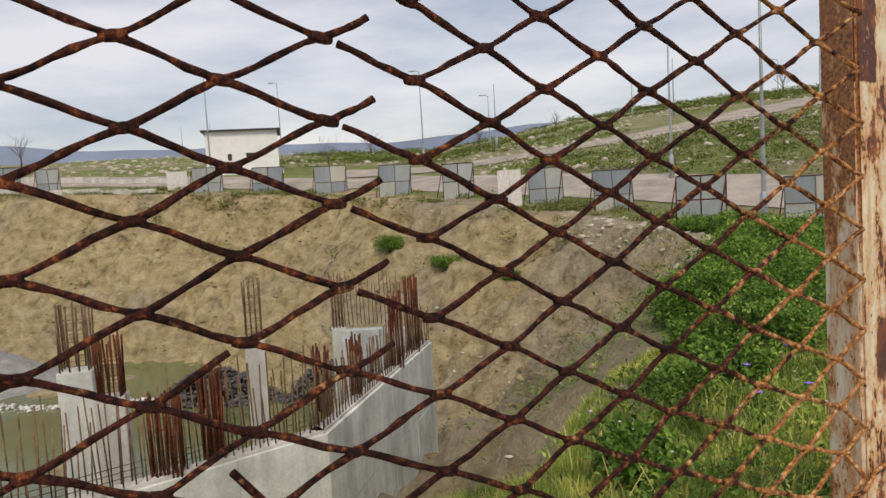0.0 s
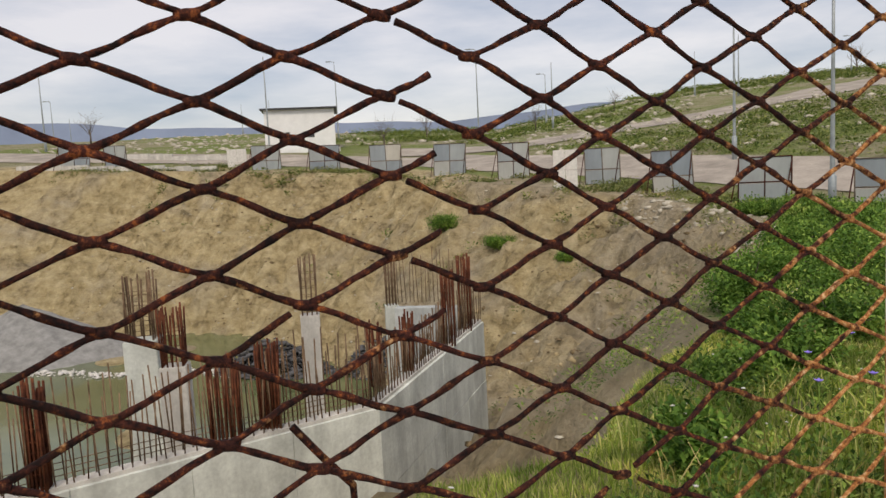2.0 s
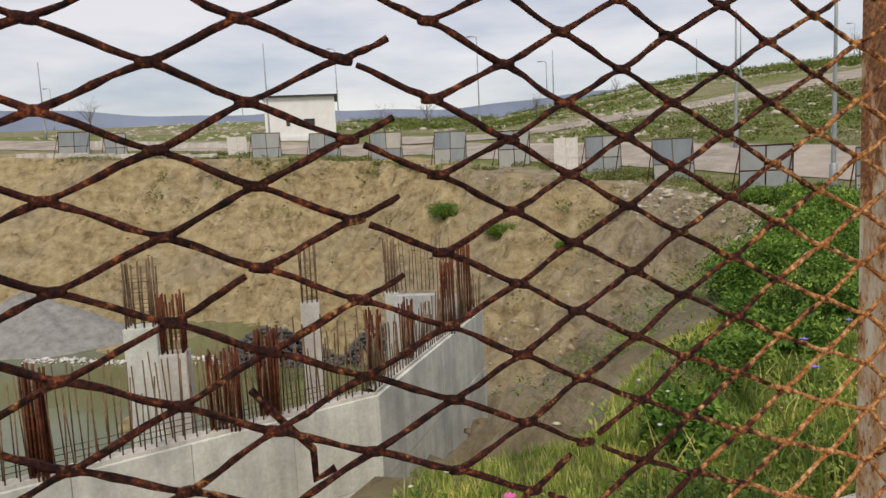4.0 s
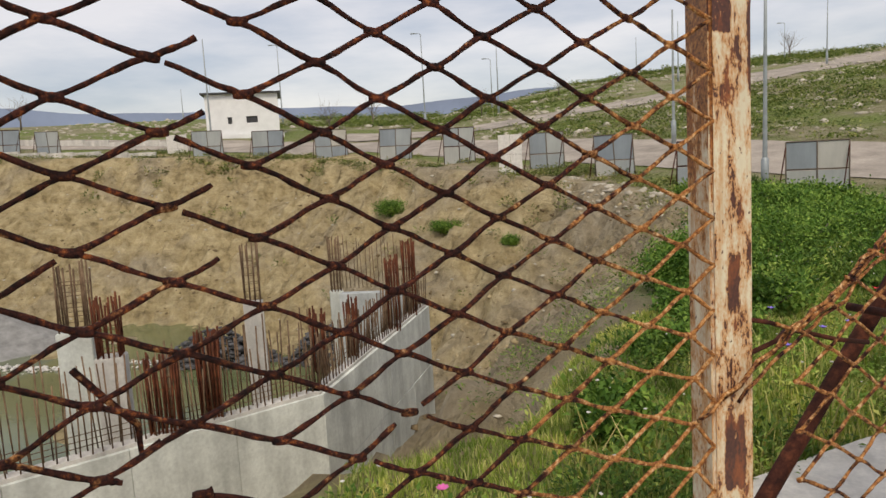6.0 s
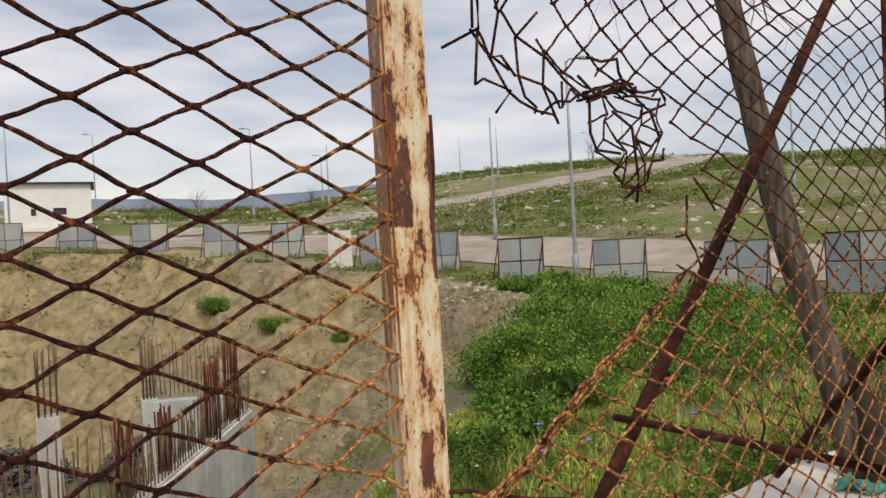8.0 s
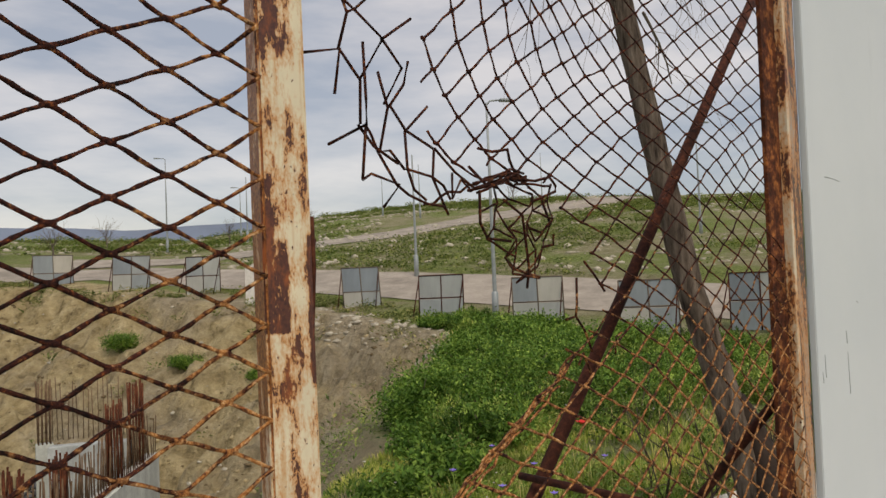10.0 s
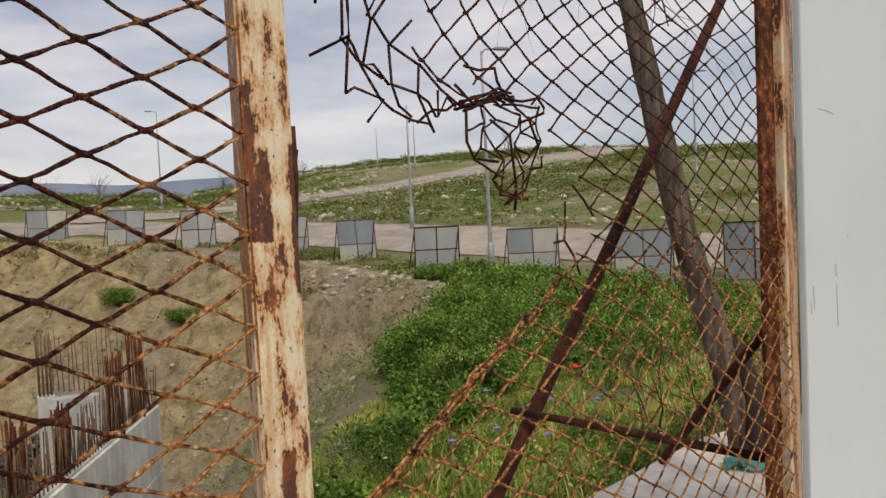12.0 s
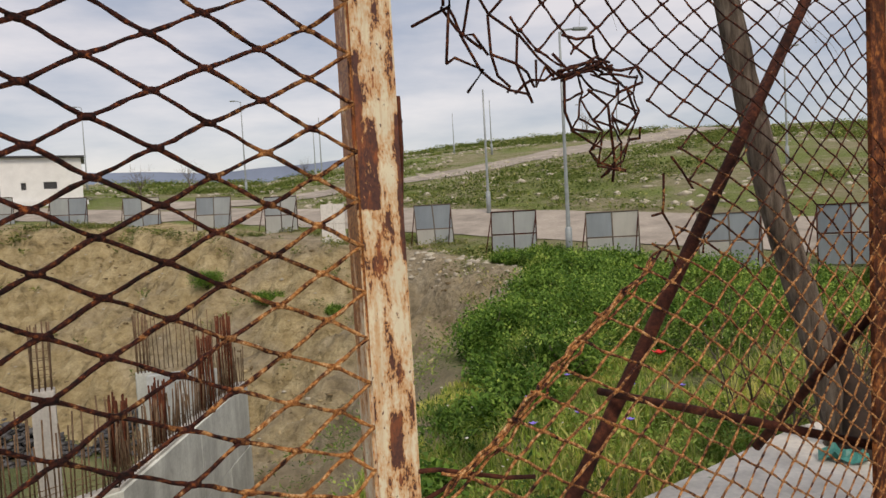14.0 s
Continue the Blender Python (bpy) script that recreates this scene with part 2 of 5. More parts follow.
def leaf_material(name, a, bcol, c):
    m, nt, b = mat(name, 0.65)
    b.inputs["Specular IOR Level"].default_value = 0.22
    geo = nt.nodes.new("ShaderNodeNewGeometry")
    col = ramp(nt, geo.outputs["Random Per Island"], [(0.0, a), (0.45, bcol), (1.0, c)])
    patch = ramp(nt, noise_at(nt, 0.8, 5), [(0.36, (0.60, 0.70, 0.60)), (0.5, (1.05, 1.05, 1.0)), (0.64, (1.38, 1.24, 1.2))])
    col = mixc(nt, 1, col, patch, "MULTIPLY")
    clump = ramp(nt, noise_at(nt, 3.2, 3), [(0.36, (0.44, 0.52, 0.42)), (0.50, (0.92, 0.94, 0.90)), (0.64, (1.42, 1.28, 1.32))])
    col = mixc(nt, 1, col, clump, "MULTIPLY")
    nt.links.new(col, b.inputs["Base Color"])
    tr = nt.nodes.new("ShaderNodeBsdfTranslucent")
    nt.links.new(col, tr.inputs["Color"])
    mx = nt.nodes.new("ShaderNodeMixShader")
    mx.inputs[0].default_value = 0.3
    out = nt.nodes["Material Output"]
    nt.links.new(b.outputs[0], mx.inputs[1])
    nt.links.new(tr.outputs[0], mx.inputs[2])
    nt.links.new(mx.outputs[0], out.inputs[0])
    return m


def plain(name, col, rough=0.7, metal=0.0, scale=6.0, vary=0.18):
    m, nt, b = mat(name, rough, metal)
    n1 = noise_at(nt, scale, 7, 0.65)
    c = ramp(nt, n1, [(0.3, tuple(x * (1 - vary) for x in col)), (0.7, tuple(min(1, x * (1 + vary)) for x in col))])
    nt.links.new(c, b.inputs["Base Color"])
    bump(nt, b, n1, 0.15, 0.01)
    return m


def sheet_metal():
    m, nt, b = mat("galvanised_sheet", 0.55, 0.35)
    info = nt.nodes.new("ShaderNodeObjectInfo")
    tone = ramp(nt, info.outputs["Random"], [(0.0, (0.24, 0.285, 0.325)), (0.45, (0.33, 0.37, 0.385)), (0.8, (0.42, 0.44, 0.42)), (1.0, (0.52, 0.50, 0.44))])
    n1 = ramp(nt, noise_at(nt, 1.3, 7, 0.65, (1, 1, 0.3)), [(0.3, g3(0.78)), (0.7, g3(1.1))])
    nt.links.new(mixc(nt, 1, tone, n1, "MULTIPLY"), b.inputs["Base Color"])
    return m


def wall_white():
    m, nt, b = mat("white_painted_sheet", 0.55)
    n1 = noise_at(nt, 1.4, 6, 0.6)
    n2 = noise_at(nt, 7.0, 9, 0.75, (1.0, 1.0, 0.12))
    c = ramp(nt, n1, [(0.3, (0.525, 0.585, 0.615)), (0.7, (0.59, 0.645, 0.665))])
    s = ramp(nt, n2, [(0.28, g3(0.90)), (0.40, g3(1.0))])
    nt.links.new(mixc(nt, 1, c, s, "MULTIPLY"), b.inputs["Base Color"])
    bump(nt, b, n1, 0.1, 0.01)
    return m


def bark_material():
    m, nt, b = mat("grey_brown_bark", 0.95)
    n1 = noise_at(nt, 22.0, 8, 0.65, (1.0, 1.0, 0.16))
    n2 = noise_at(nt, 3.0, 5, 0.6)
    c1 = ramp(nt, n1, [(0.34, (0.030, 0.022, 0.017)), (0.5, (0.115, 0.090, 0.070)), (0.7, (0.225, 0.185, 0.148))])
    nt.links.new(mixc(nt, 1, c1, ramp(nt, n2, [(0.3, g3(0.75)), (0.7, g3(1.1))]), "MULTIPLY"), b.inputs["Base Color"])
    bump(nt, b, n1, 1.0, 0.03)
    return m


M_STRIP = peeling_paint("chipped_cream_strip", (0.66, 0.60, 0.46), 0.80, 30.0, 0.22)
M_BOARD = peeling_paint("weathered_grey_board", (0.36, 0.33, 0.28), 0.74, 40.0, 0.10, (0.05, 0.035, 0.028), (0.13, 0.10, 0.08))
M_WIRE = wire_material("rusted_mesh_wire")
# paint thins with height; puts the upper strands' darkness against the sky into colour
M_WIRE2 = wire_material("rusted_thin_wire", (0.0, 1.3), (1.45, 1.74), (-0.045, -0.025))
WHOLE = (-1.0, -0.9, 0.9, 1.0)
M_TUBE = peeling_paint("peeling_cream_paint", (0.72, 0.655, 0.475), 0.835, 74.0, 0.30, scars=(
    ((1.602, 1.606, 1.680, 1.690), (-0.1, 0.0, 0.031, 0.037), 0.24), ((1.68, 1.685, 1.735, 1.75), (-0.1, 0.0, 0.016, 0.022), 0.24),
    ((1.550, 1.56, 1.680, 1.70), (0.053, 0.057, 0.2, 0.3), 0.24), ((1.54, 1.56, 1.598, 1.605), (-0.1, 0.0, 0.04, 0.06), 0.09),
    ((1.84, 1.86, 2.5, 2.6), (-0.1, 0.0, 0.040, 0.050), 0.15), ((1.365, 1.38, 1.41, 1.43), (0.026, 0.032, 0.040, 0.046), 0.20),
    ((1.30, 1.32, 1.365, 1.38), (0.030, 0.040, 0.058, 0.064), 0.06), ((1.205, 1.215, 1.265, 1.28), (0.020, 0.026, 0.044, 0.050), 0.28),
    ((0.0, 0.1, 1.40, 1.46), WHOLE, 0.022)))
# cream lighter than the tube's, to offset in colour this side's shading
M_FLANGE = peeling_paint("peeling_cream_flange", (0.80, 0.73, 0.58), 0.835, 58.0, 0.40, (0.12, 0.036, 0.012), (0.50, 0.20, 0.050),
                         scars=(((1.44, 1.54, 2.6, 2.7), WHOLE, 0.20),))
M_RUST = rust_material("brown_rust", (0.022, 0.008, 0.006), (0.064, 0.020, 0.012), (0.15, 0.048, 0.022), 40.0)
M_RUST_OR = rust_material("orange_rust", (0.022, 0.008, 0.006), (0.115, 0.034, 0.014), (0.50, 0.19, 0.055), 46.0)
M_REBAR = rust_material("rebar_rust", (0.055, 0.018, 0.011), (0.15, 0.048, 0.024), (0.25, 0.09, 0.04), 8.0)
M_REBAR2 = rust_material("rebar_pale_rust", (0.10, 0.062, 0.036), (0.20, 0.13, 0.08), (0.30, 0.20, 0.12), 8.0)
M_CONC = concrete_material("formed_concrete", (0.70, 0.735, 0.675))
M_CONC_ROUGH = concrete_material("rough_grey_concrete", (0.47, 0.50, 0.49), 3.0)
M_CONC_PALE = concrete_material("pale_concrete", (0.62, 0.60, 0.55))
M_SLAB = concrete_material("old_slab_concrete", (0.78, 0.73, 0.64), 2.5, False)
M_ROAD = concrete_material("pale_road_surface", (0.40, 0.355, 0.30), 0.5, False)
M_GROUND = ground_material()
M_SHEET = sheet_metal()
M_SHEETPALE = plain("pale_sheet", (0.62, 0.60, 0.56), 0.6)
M_WHITE = wall_white()
M_HOUSE = plain("white_render", (0.74, 0.75, 0.74), 0.9, 0, 1.2, 0.08)
M_DARK = plain("dark_grey", (0.035, 0.035, 0.038), 0.5)
M_POLE = plain("galvanised_pole", (0.30, 0.335, 0.345), 0.5, 0.3, 3.0)
M_BARK = bark_material()
M_BARKDARK = plain("dark_wet_bark", (0.040, 0.028, 0.022), 0.9, 0, 14.0, 0.45)
M_TEAL = plain("teal_plastic", (0.045, 0.23, 0.19), 0.45, 0, 9.0, 0.3)
M_TWIG = plain("grey_twig", (0.14, 0.115, 0.09), 0.9)
M_GRASS = leaf_material("grass_blades", (0.17, 0.25, 0.036), (0.29, 0.385, 0.072), (0.60, 0.57, 0.25))
M_WEED = leaf_material("weed_leaves", (0.095, 0.195, 0.030), (0.195, 0.320, 0.054), (0.40, 0.48, 0.14))
M_SHRUB = leaf_material("shrub_leaves", (0.060, 0.140, 0.024), (0.125, 0.245, 0.040), (0.25, 0.38, 0.075))
M_DARKLEAF = leaf_material("dark_weed_leaves", (0.040, 0.090, 0.018), (0.085, 0.165, 0.030), (0.17, 0.26, 0.055))
M_SCRUB = leaf_material("scrub_leaves", (0.115, 0.155, 0.040), (0.19, 0.235, 0.066), (0.33, 0.32, 0.145))
M_DRY = leaf_material("dry_grass_blades", (0.20, 0.19, 0.06), (0.36, 0.33, 0.12), (0.58, 0.50, 0.26))
M_HILLSCRUB = leaf_material("hill_scrub_leaves", (0.090, 0.145, 0.030), (0.165, 0.230, 0.056), (0.30, 0.33, 0.12))
M_ROCK = plain("pale_rock", (0.46, 0.42, 0.34), 0.9, 0, 3.0, 0.3)
M_SOILCLOD = plain("earth_clod", (0.38, 0.305, 0.175), 0.95, 0, 3.0, 0.35)
M_CLOD = plain("dark_earth_clod", (0.17, 0.125, 0.070), 0.95, 0, 4.0, 0.35)
M_ROCKDARK = plain("dark_wet_rock", (0.075, 0.075, 0.078), 0.7, 0, 2.0, 0.45)
M_GRAVEL = plain("blue_grey_gravel", (0.235, 0.235, 0.225), 0.9, 0, 2.2, 0.3)
# distance haze is put into this blue base colour; the air itself is clear
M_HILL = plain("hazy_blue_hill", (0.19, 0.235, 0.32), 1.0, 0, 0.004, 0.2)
M_RED = plain("red_petal", (0.62, 0.02, 0.015), 0.6)
M_VIOLET = plain("violet_petal", (0.24, 0.17, 0.62), 0.6)
M_PINK = plain("pink_petal", (0.65, 0.12, 0.36), 0.6)

wm, wnt, wb = mat("green_pond_water", 0.12)
wc = ramp(wnt, noise_at(wnt, 0.25, 5), [(0.35, (0.085, 0.105, 0.045)), (0.65, (0.13, 0.15, 0.065))])
wnt.links.new(wc, wb.inputs["Base Color"])
bump(wnt, wb, noise_at(wnt, 3.0, 3), 0.08, 0.02)
M_WATER = wm


# ---- mesh helpers ----
def mesh_ob(name, verts, faces, material, parent=None, smooth=False):
    me = bpy.data.meshes.new(name)
    me.from_pydata([tuple(v) for v in verts], [], faces)
    me.materials.append(material)
    if smooth:
        me.polygons.foreach_set("use_smooth", [True] * len(me.polygons))
    me.update()
    ob = new(name, me)
    if parent:
        ob.parent = parent
    return ob


def np_ob(name, verts, faces, material, parent=None):
    """Large mesh from arrays; faces is an (n, k) array."""
    me = bpy.data.meshes.new(name)
    k = faces.shape[1]
    me.vertices.add(len(verts))
    me.vertices.foreach_set("co", np.ascontiguousarray(verts, dtype=np.float32).ravel())
    me.loops.add(faces.size)
    me.loops.foreach_set("vertex_index", np.ascontiguousarray(faces, dtype=np.int32).ravel())
    me.polygons.add(len(faces))
    me.polygons.foreach_set("loop_start", np.arange(0, faces.size, k, dtype=np.int32))
    me.materials.append(material)
    me.update(calc_edges=True)
    me.validate()
    ob = new(name, me)
    if parent:
        ob.parent = parent
    return ob


def empty(name, loc=(0, 0, 0), rz=0.0):
    ob = new(name)
    ob.matrix_basis = pose(*loc, 0, 0, rz)
    return ob


def part(name, bm, material, parent, label=""):
    me = bpy.data.meshes.new(name)
    bm.to_mesh(me)
    bm.free()
    me.materials.append(material)
    ob = new(name, me)
    ob.parent = parent
    return tagged(ob, label)


def box_bm(x0, x1, y0, y1, z0, z1, bev=0.0):
    bm = bmesh.new()
    bmesh.ops.create_cube(bm, size=1)
    for v in bm.verts:
        v.co = Vector((x0 + (v.co.x + 0.5) * (x1 - x0), y0 + (v.co.y + 0.5) * (y1 - y0), z0 + (v.co.z + 0.5) * (z1 - z0)))
    if bev:
        bmesh.ops.bevel(bm, geom=bm.edges[:], offset=bev, segments=2, affect="EDGES")
    return bm


class Tubes:
    """Collects bent tubes into one mesh."""

    def __init__(self, sides=6):
        self.v, self.f, self.n = [], [], sides

    def add(self, pts, radii, squash=1.0):
        pts = [Vector(p) for p in pts]
        if isinstance(radii, (int, float)):
            radii = [radii] * len(pts)
        base, n = len(self.v), self.n
        for k, p in enumerate(pts):
            d = (pts[min(k + 1, len(pts) - 1)] - pts[max(k - 1, 0)]).normalized()
            ref = Vector((0, 0, 1)) if abs(d.z) < 0.9 else Vector((1, 0, 0))
            a = d.cross(ref).normalized()
            b = a.cross(d)
            for q in range(n):
                w = 2 * math.pi * q / n
                self.v.append(p + (a * math.cos(w) * squash + b * math.sin(w)) * radii[k])
        for k in range(len(pts) - 1):
            for q in range(n):
                r = (q + 1) % n
                self.f.append((base + k * n + q, base + k * n + r, base + (k + 1) * n + r, base + (k + 1) * n + q))
        self.f.append(tuple(base + q for q in reversed(range(n))))
        self.f.append(tuple(base + (len(pts) - 1) * n + q for q in range(n)))

    def ob(self, name, material, parent=None, smooth=True):
        return mesh_ob(name, self.v, self.f, material, parent, smooth)


# ---- lie of the land ----
EDGE = Vector((10.5, 29.5))
DIR, NRM = Vector((-0.729, 0.684)), Vector((0.684, 0.729))
RIM = np.array([(6.1, 23.0), (4.6, 29.0), (2.6, 33.0), (-4.0, 40.6), (-15.0, 51.0), (-30.0, 52.0), (-58.0, 52.0), (-58.0, 10.0),
                (-14.0, -1.4), (-5.0, 0.9), (-1.1, 3.0), (0.2, 4.5), (1.0, 7.0), (1.9, 9.8), (3.7, 14.6)])


def smooth01(a):
    a = np.clip(a, 0, 1)
    return a * a * (3 - 2 * a)


def wob(x, y, f, seed=0.0):
    """Cheap smooth pseudo-noise in -1..1."""
    return (np.sin(x * f * 1.00 + y * f * 0.63 + seed) + np.sin(x * f * -0.71 + y * f * 1.31 + seed * 2.1 + 1.3)
            + np.sin(x * f * 1.93 - y * f * 1.57 + seed * 0.7 + 4.0) * 0.6 + np.sin(x * f * 3.1 + y * f * 2.7 + seed * 1.7) * 0.4) / 3.0


def land(x, y):
    u = (x - EDGE.x) * NRM.x + (y - EDGE.y) * NRM.y
    v = (x - EDGE.x) * DIR.x + (y - EDGE.y) * DIR.y
    u = np.maximum(u, 0.85 * (y - 54.0))
    base = -0.50 + 0.0735 * np.clip(v, -12.0, 92.0)
    z = base * smooth01((u + 28.0) / 25.0)
    az = np.degrees(np.arctan2(x, np.maximum(y, 1.0)))
    k = np.interp(az, [-6, -2, 2, 5, 9.6, 14, 18, 30], [0, 0.13, 0.345, 0.545, 0.69, 0.866, 0.94, 0.96])
    most, slope = 3.2 + 27.0 * k, 0.135 + 0.040 * k
    z = z + most * (1 - np.exp(-slope * np.clip(u, 0, None) / most))
    z = z + wob(x, y, 0.11) * 0.45 * smooth01((u - 14) / 30.0) + wob(x, y, 0.9, 2) * 0.05 * smooth01((np.hypot(x, y) - 4) / 4)
    return z


def rim_distance(x, y):
    """Positive inside the excavation."""
    shape = x.shape
    px, py = x.ravel(), y.ravel()
    best = np.full(px.shape, 1e9)
    inside = np.zeros(px.shape, bool)
    n = len(RIM)
    for k in range(n):
        ax, ay = RIM[k]
        bx, by = RIM[(k + 1) % n]
        dx, dy = bx - ax, by - ay
        t = np.clip(((px - ax) * dx + (py - ay) * dy) / (dx * dx + dy * dy), 0, 1)
        best = np.minimum(best, np.hypot(px - ax - t * dx, py - ay - t * dy))
        cross = ((ay > py) != (by > py)) & (px < (bx - ax) * (py - ay) / (by - ay + 1e-12) + ax)
        inside ^= cross
    return np.where(inside, best, -best).reshape(shape)


FLOOR = -7.7


def height(x, y):
    x, y = np.asarray(x, float), np.asarray(y, float)
    d = rim_distance(x, y) + wob(x, y, 0.55, 1.0) * 0.55 + wob(x, y, 1.9, 3.0) * 0.22
    z = land(x, y)
    drop = np.where(d > 0, 0.95 * np.minimum(d, 2.2) + 0.66 * np.clip(d - 2.2, 0, None), 0)
    gully = wob(x * 1.0, y * 0.45, 1.25, 5.0) * 0.46 * smooth01(d / 2.5) * smooth01((11 - d) / 4)
    clods = (wob(x, y, 4.3, 7.0) * 0.13 + wob(x, y, 7.1, 2.0) * 0.07 + wob(x, y, 2.3, 11.0) * 0.20 - 0.80 * np.abs(wob(x * 1.25 + y * 0.3, y * 0.42, 1.7, 8.0))
             - 0.35 * np.abs(wob(x * 0.6, y * 1.4, 3.1, 4.0)) + 0.36) * smooth01(d / 0.8)
    # hollows washed out beside the end of the basement wall
    for hx, hy, hr, hd in ((-0.95, 14.2, 0.75, 1.5), (-0.45, 12.6, 0.55, 1.0), (-1.3, 16.2, 0.7, 1.1), (0.1, 15.4, 0.6, 0.7)):
        clods = clods - hd * np.exp(-((x - hx) ** 2 + (y - hy) ** 2) / hr ** 2)
    pit = np.maximum(z - drop + gully + clods, FLOOR + wob(x, y, 0.35, 2.0) * 0.35)
    return np.where(d > 0, pit, z)




def axis(lo, hi, step, far):
    core = np.arange(lo, hi + 1e-6, step)
    out, s, p = [], step, hi
    while p < far:
        s *= 1.065
        p += s
        out.append(p)
    left, s, p = [], step, lo
    while p > -far:
        s *= 1.065
        p -= s
        left.append(p)
    return np.array(left[::-1] + list(core) + out)


gx, gy = axis(-34, 20, 0.18, 3200), axis(-1, 60, 0.18, 3200)
GX, GY = np.meshgrid(gx, gy)
GZ = height(GX, GY)
nx, ny = len(gx), len(gy)
idx = np.arange(nx * ny).reshape(ny, nx)
gf = np.stack([idx[:-1, :-1], idx[:-1, 1:], idx[1:, 1:], idx[1:, :-1]], -1).reshape(-1, 4)
ground = np_ob("ground", np.stack([GX, GY, GZ], -1).reshape(-1, 3), gf, M_GROUND)
spread = 0.95 + 3.0 * smooth01((GY - 27.0) / 10.0) * smooth01((9.0 - GX) / 6.0)
soil = smooth01((rim_distance(GX, GY) + wob(GX, GY, 0.8, 4) * 0.9 + wob(GX, GY, 3.3, 1) * 0.35 + spread) / 1.3)
at = ground.data.attributes.new("soil", "FLOAT", "POINT")
at.data.foreach_set("value", soil.ravel().astype(np.float32))


def ground_at(x, y):
    """Height of the ground sheet itself, between its corners."""
    x, y = np.asarray(x, float), np.asarray(y, float)
    i = np.clip(np.searchsorted(gx, x) - 1, 0, nx - 2)
    j = np.clip(np.searchsorted(gy, y) - 1, 0, ny - 2)
    a, b = (x - gx[i]) / (gx[i + 1] - gx[i]), (y - gy[j]) / (gy[j + 1] - gy[j])
    return (GZ[j, i] * (1 - a) + GZ[j, i + 1] * a) * (1 - b) + (GZ[j + 1, i] * (1 - a) + GZ[j + 1, i + 1] * a) * b


def ground_z(x, y):
    return float(ground_at(x, y))


ground.data.polygons.foreach_set("use_smooth", [True] * len(ground.data.polygons))
tagged(ground, "uneven earth with turf round a dug pit", "ground", kind="structure")

water = mesh_ob("water", [(-58, 2, -7.45), (-2.8, 2, -7.45), (-2.8, 44, -7.45), (-58, 44, -7.45)], [(0, 1, 2, 3)], M_WATER)
tagged(water, "still green water in the pit", "water", kind="structure")


# ---- far hills ----
def ridge(name, dist, z0, tops, seed):
    vs, fs = [], []
    n = 140
    for k in range(n + 1):
        a = radians(-75 + 150 * k / n)
        h = tops * (1.0 + 0.045 * math.sin(a * 7 + seed) + 0.035 * math.sin(a * 17 + seed * 2) + 0.012 * math.sin(a * 47 + seed))
        x, y = dist * math.sin(a), dist * math.cos(a)
        vs += [(x, y, z0), (x * 1.02, y * 1.02, z0 + h), (x * 1.25, y * 1.25, z0)]
    for k in range(n):
        b = 3 * k
        fs += [(b, b + 3, b + 4, b + 1), (b + 1, b + 4, b + 5, b + 2)]
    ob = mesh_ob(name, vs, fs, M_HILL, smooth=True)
    return tagged(ob, "hazy blue distant hill range", "hills", kind="structure")


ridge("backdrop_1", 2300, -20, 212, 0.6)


# ---- roads and pavement ----
def strip(name, pts, width, material, lift=0.04, seg=1.0):
    P = [Vector(p) for p in pts]
    line = []
    for a, b in zip(P[:-1], P[1:]):
        n = max(1, int((b - a).length / seg))
        line += [a + (b - a) * k / n for k in range(n)]
    line.append(P[-1])
    vs, fs, m = [], [], 9
    for k, p in enumerate(line):
        d = (line[min(k + 1, len(line) - 1)] - line[max(k - 1, 0)]).normalized()
        s = Vector((-d.y, d.x))
        for q in range(m):
            c = p + s * width * (q / (m - 1) - 0.5)
            vs.append((c.x, c.y, ground_z(c.x, c.y) + lift))
    for k in range(len(line) - 1):
        for q in range(m - 1):
            a = k * m + q
            fs.append((a, a + 1, a + m + 1, a + m))
    return mesh_ob(name, vs, fs, material, smooth=True)


def along(u, v):
    return (EDGE.x + DIR.x * v + NRM.x * u, EDGE.y + DIR.y * v + NRM.y * u)


r1 = strip("road_1", [along(6.0, -40), along(6.0, 0), along(6.2, 34), (-30, 61), (-70, 62)], 7.0, M_ROAD, 0.05)
tagged(r1, "pale dusty road behind the hoarding", "road", kind="structure")
CLIMB = [(8, 45), (15, 38), (22, 33.3), (32.5, 26.2), (42, 23.2), (62, 22.9), (80, 21.9), (92, 21), (115, 19)]
r2 = strip("road_2", [along(*q) for q in CLIMB], 7.0, M_ROAD, 0.07, 1.0)
tagged(r2, "pale road climbing the grassy hill", "road", kind="structure")


def pavement_slab():
    out = [(1.03, 3.10), (1.77, 3.60), (2.32, 3.90), (2.82, 4.20), (3.25, 4.46), (3.75, 4.62), (4.6, 4.70), (7.0, 4.8), (9.0, 3.0), (6.0, -2.0), (-0.5, -1.5), (-0.4, 1.2)]
    bm = bmesh.new()
    low = [bm.verts.new((x, y, -0.25)) for x, y in out]
    top = [bm.verts.new((x, y, 0.035 + 0.008 * math.sin(x * 3))) for x, y in out]
    bm.faces.new(top[::-1])
    bm.faces.new(low)
    for k in range(len(out)):
        j = (k + 1) % len(out)
        bm.faces.new((low[k], top[k], top[j], low[j]))
    bmesh.ops.recalc_face_normals(bm, faces=bm.faces[:])
    me = bpy.data.meshes.new("pavement")
    bm.to_mesh(me)
    bm.free()
    me.materials.append(M_SLAB)
    return tagged(new("pavement", me), "worn concrete slab beside the fence", "pavement", kind="structure")


pavement_slab()


# ---- the fence: post, torn mesh sheets, braces ----
POST = Vector((0.313, 0.655, 0.0))
FENCE_TURN = 31.3                       # degrees of the fence line against the x axis
fence = empty("fence", POST, FENCE_TURN)
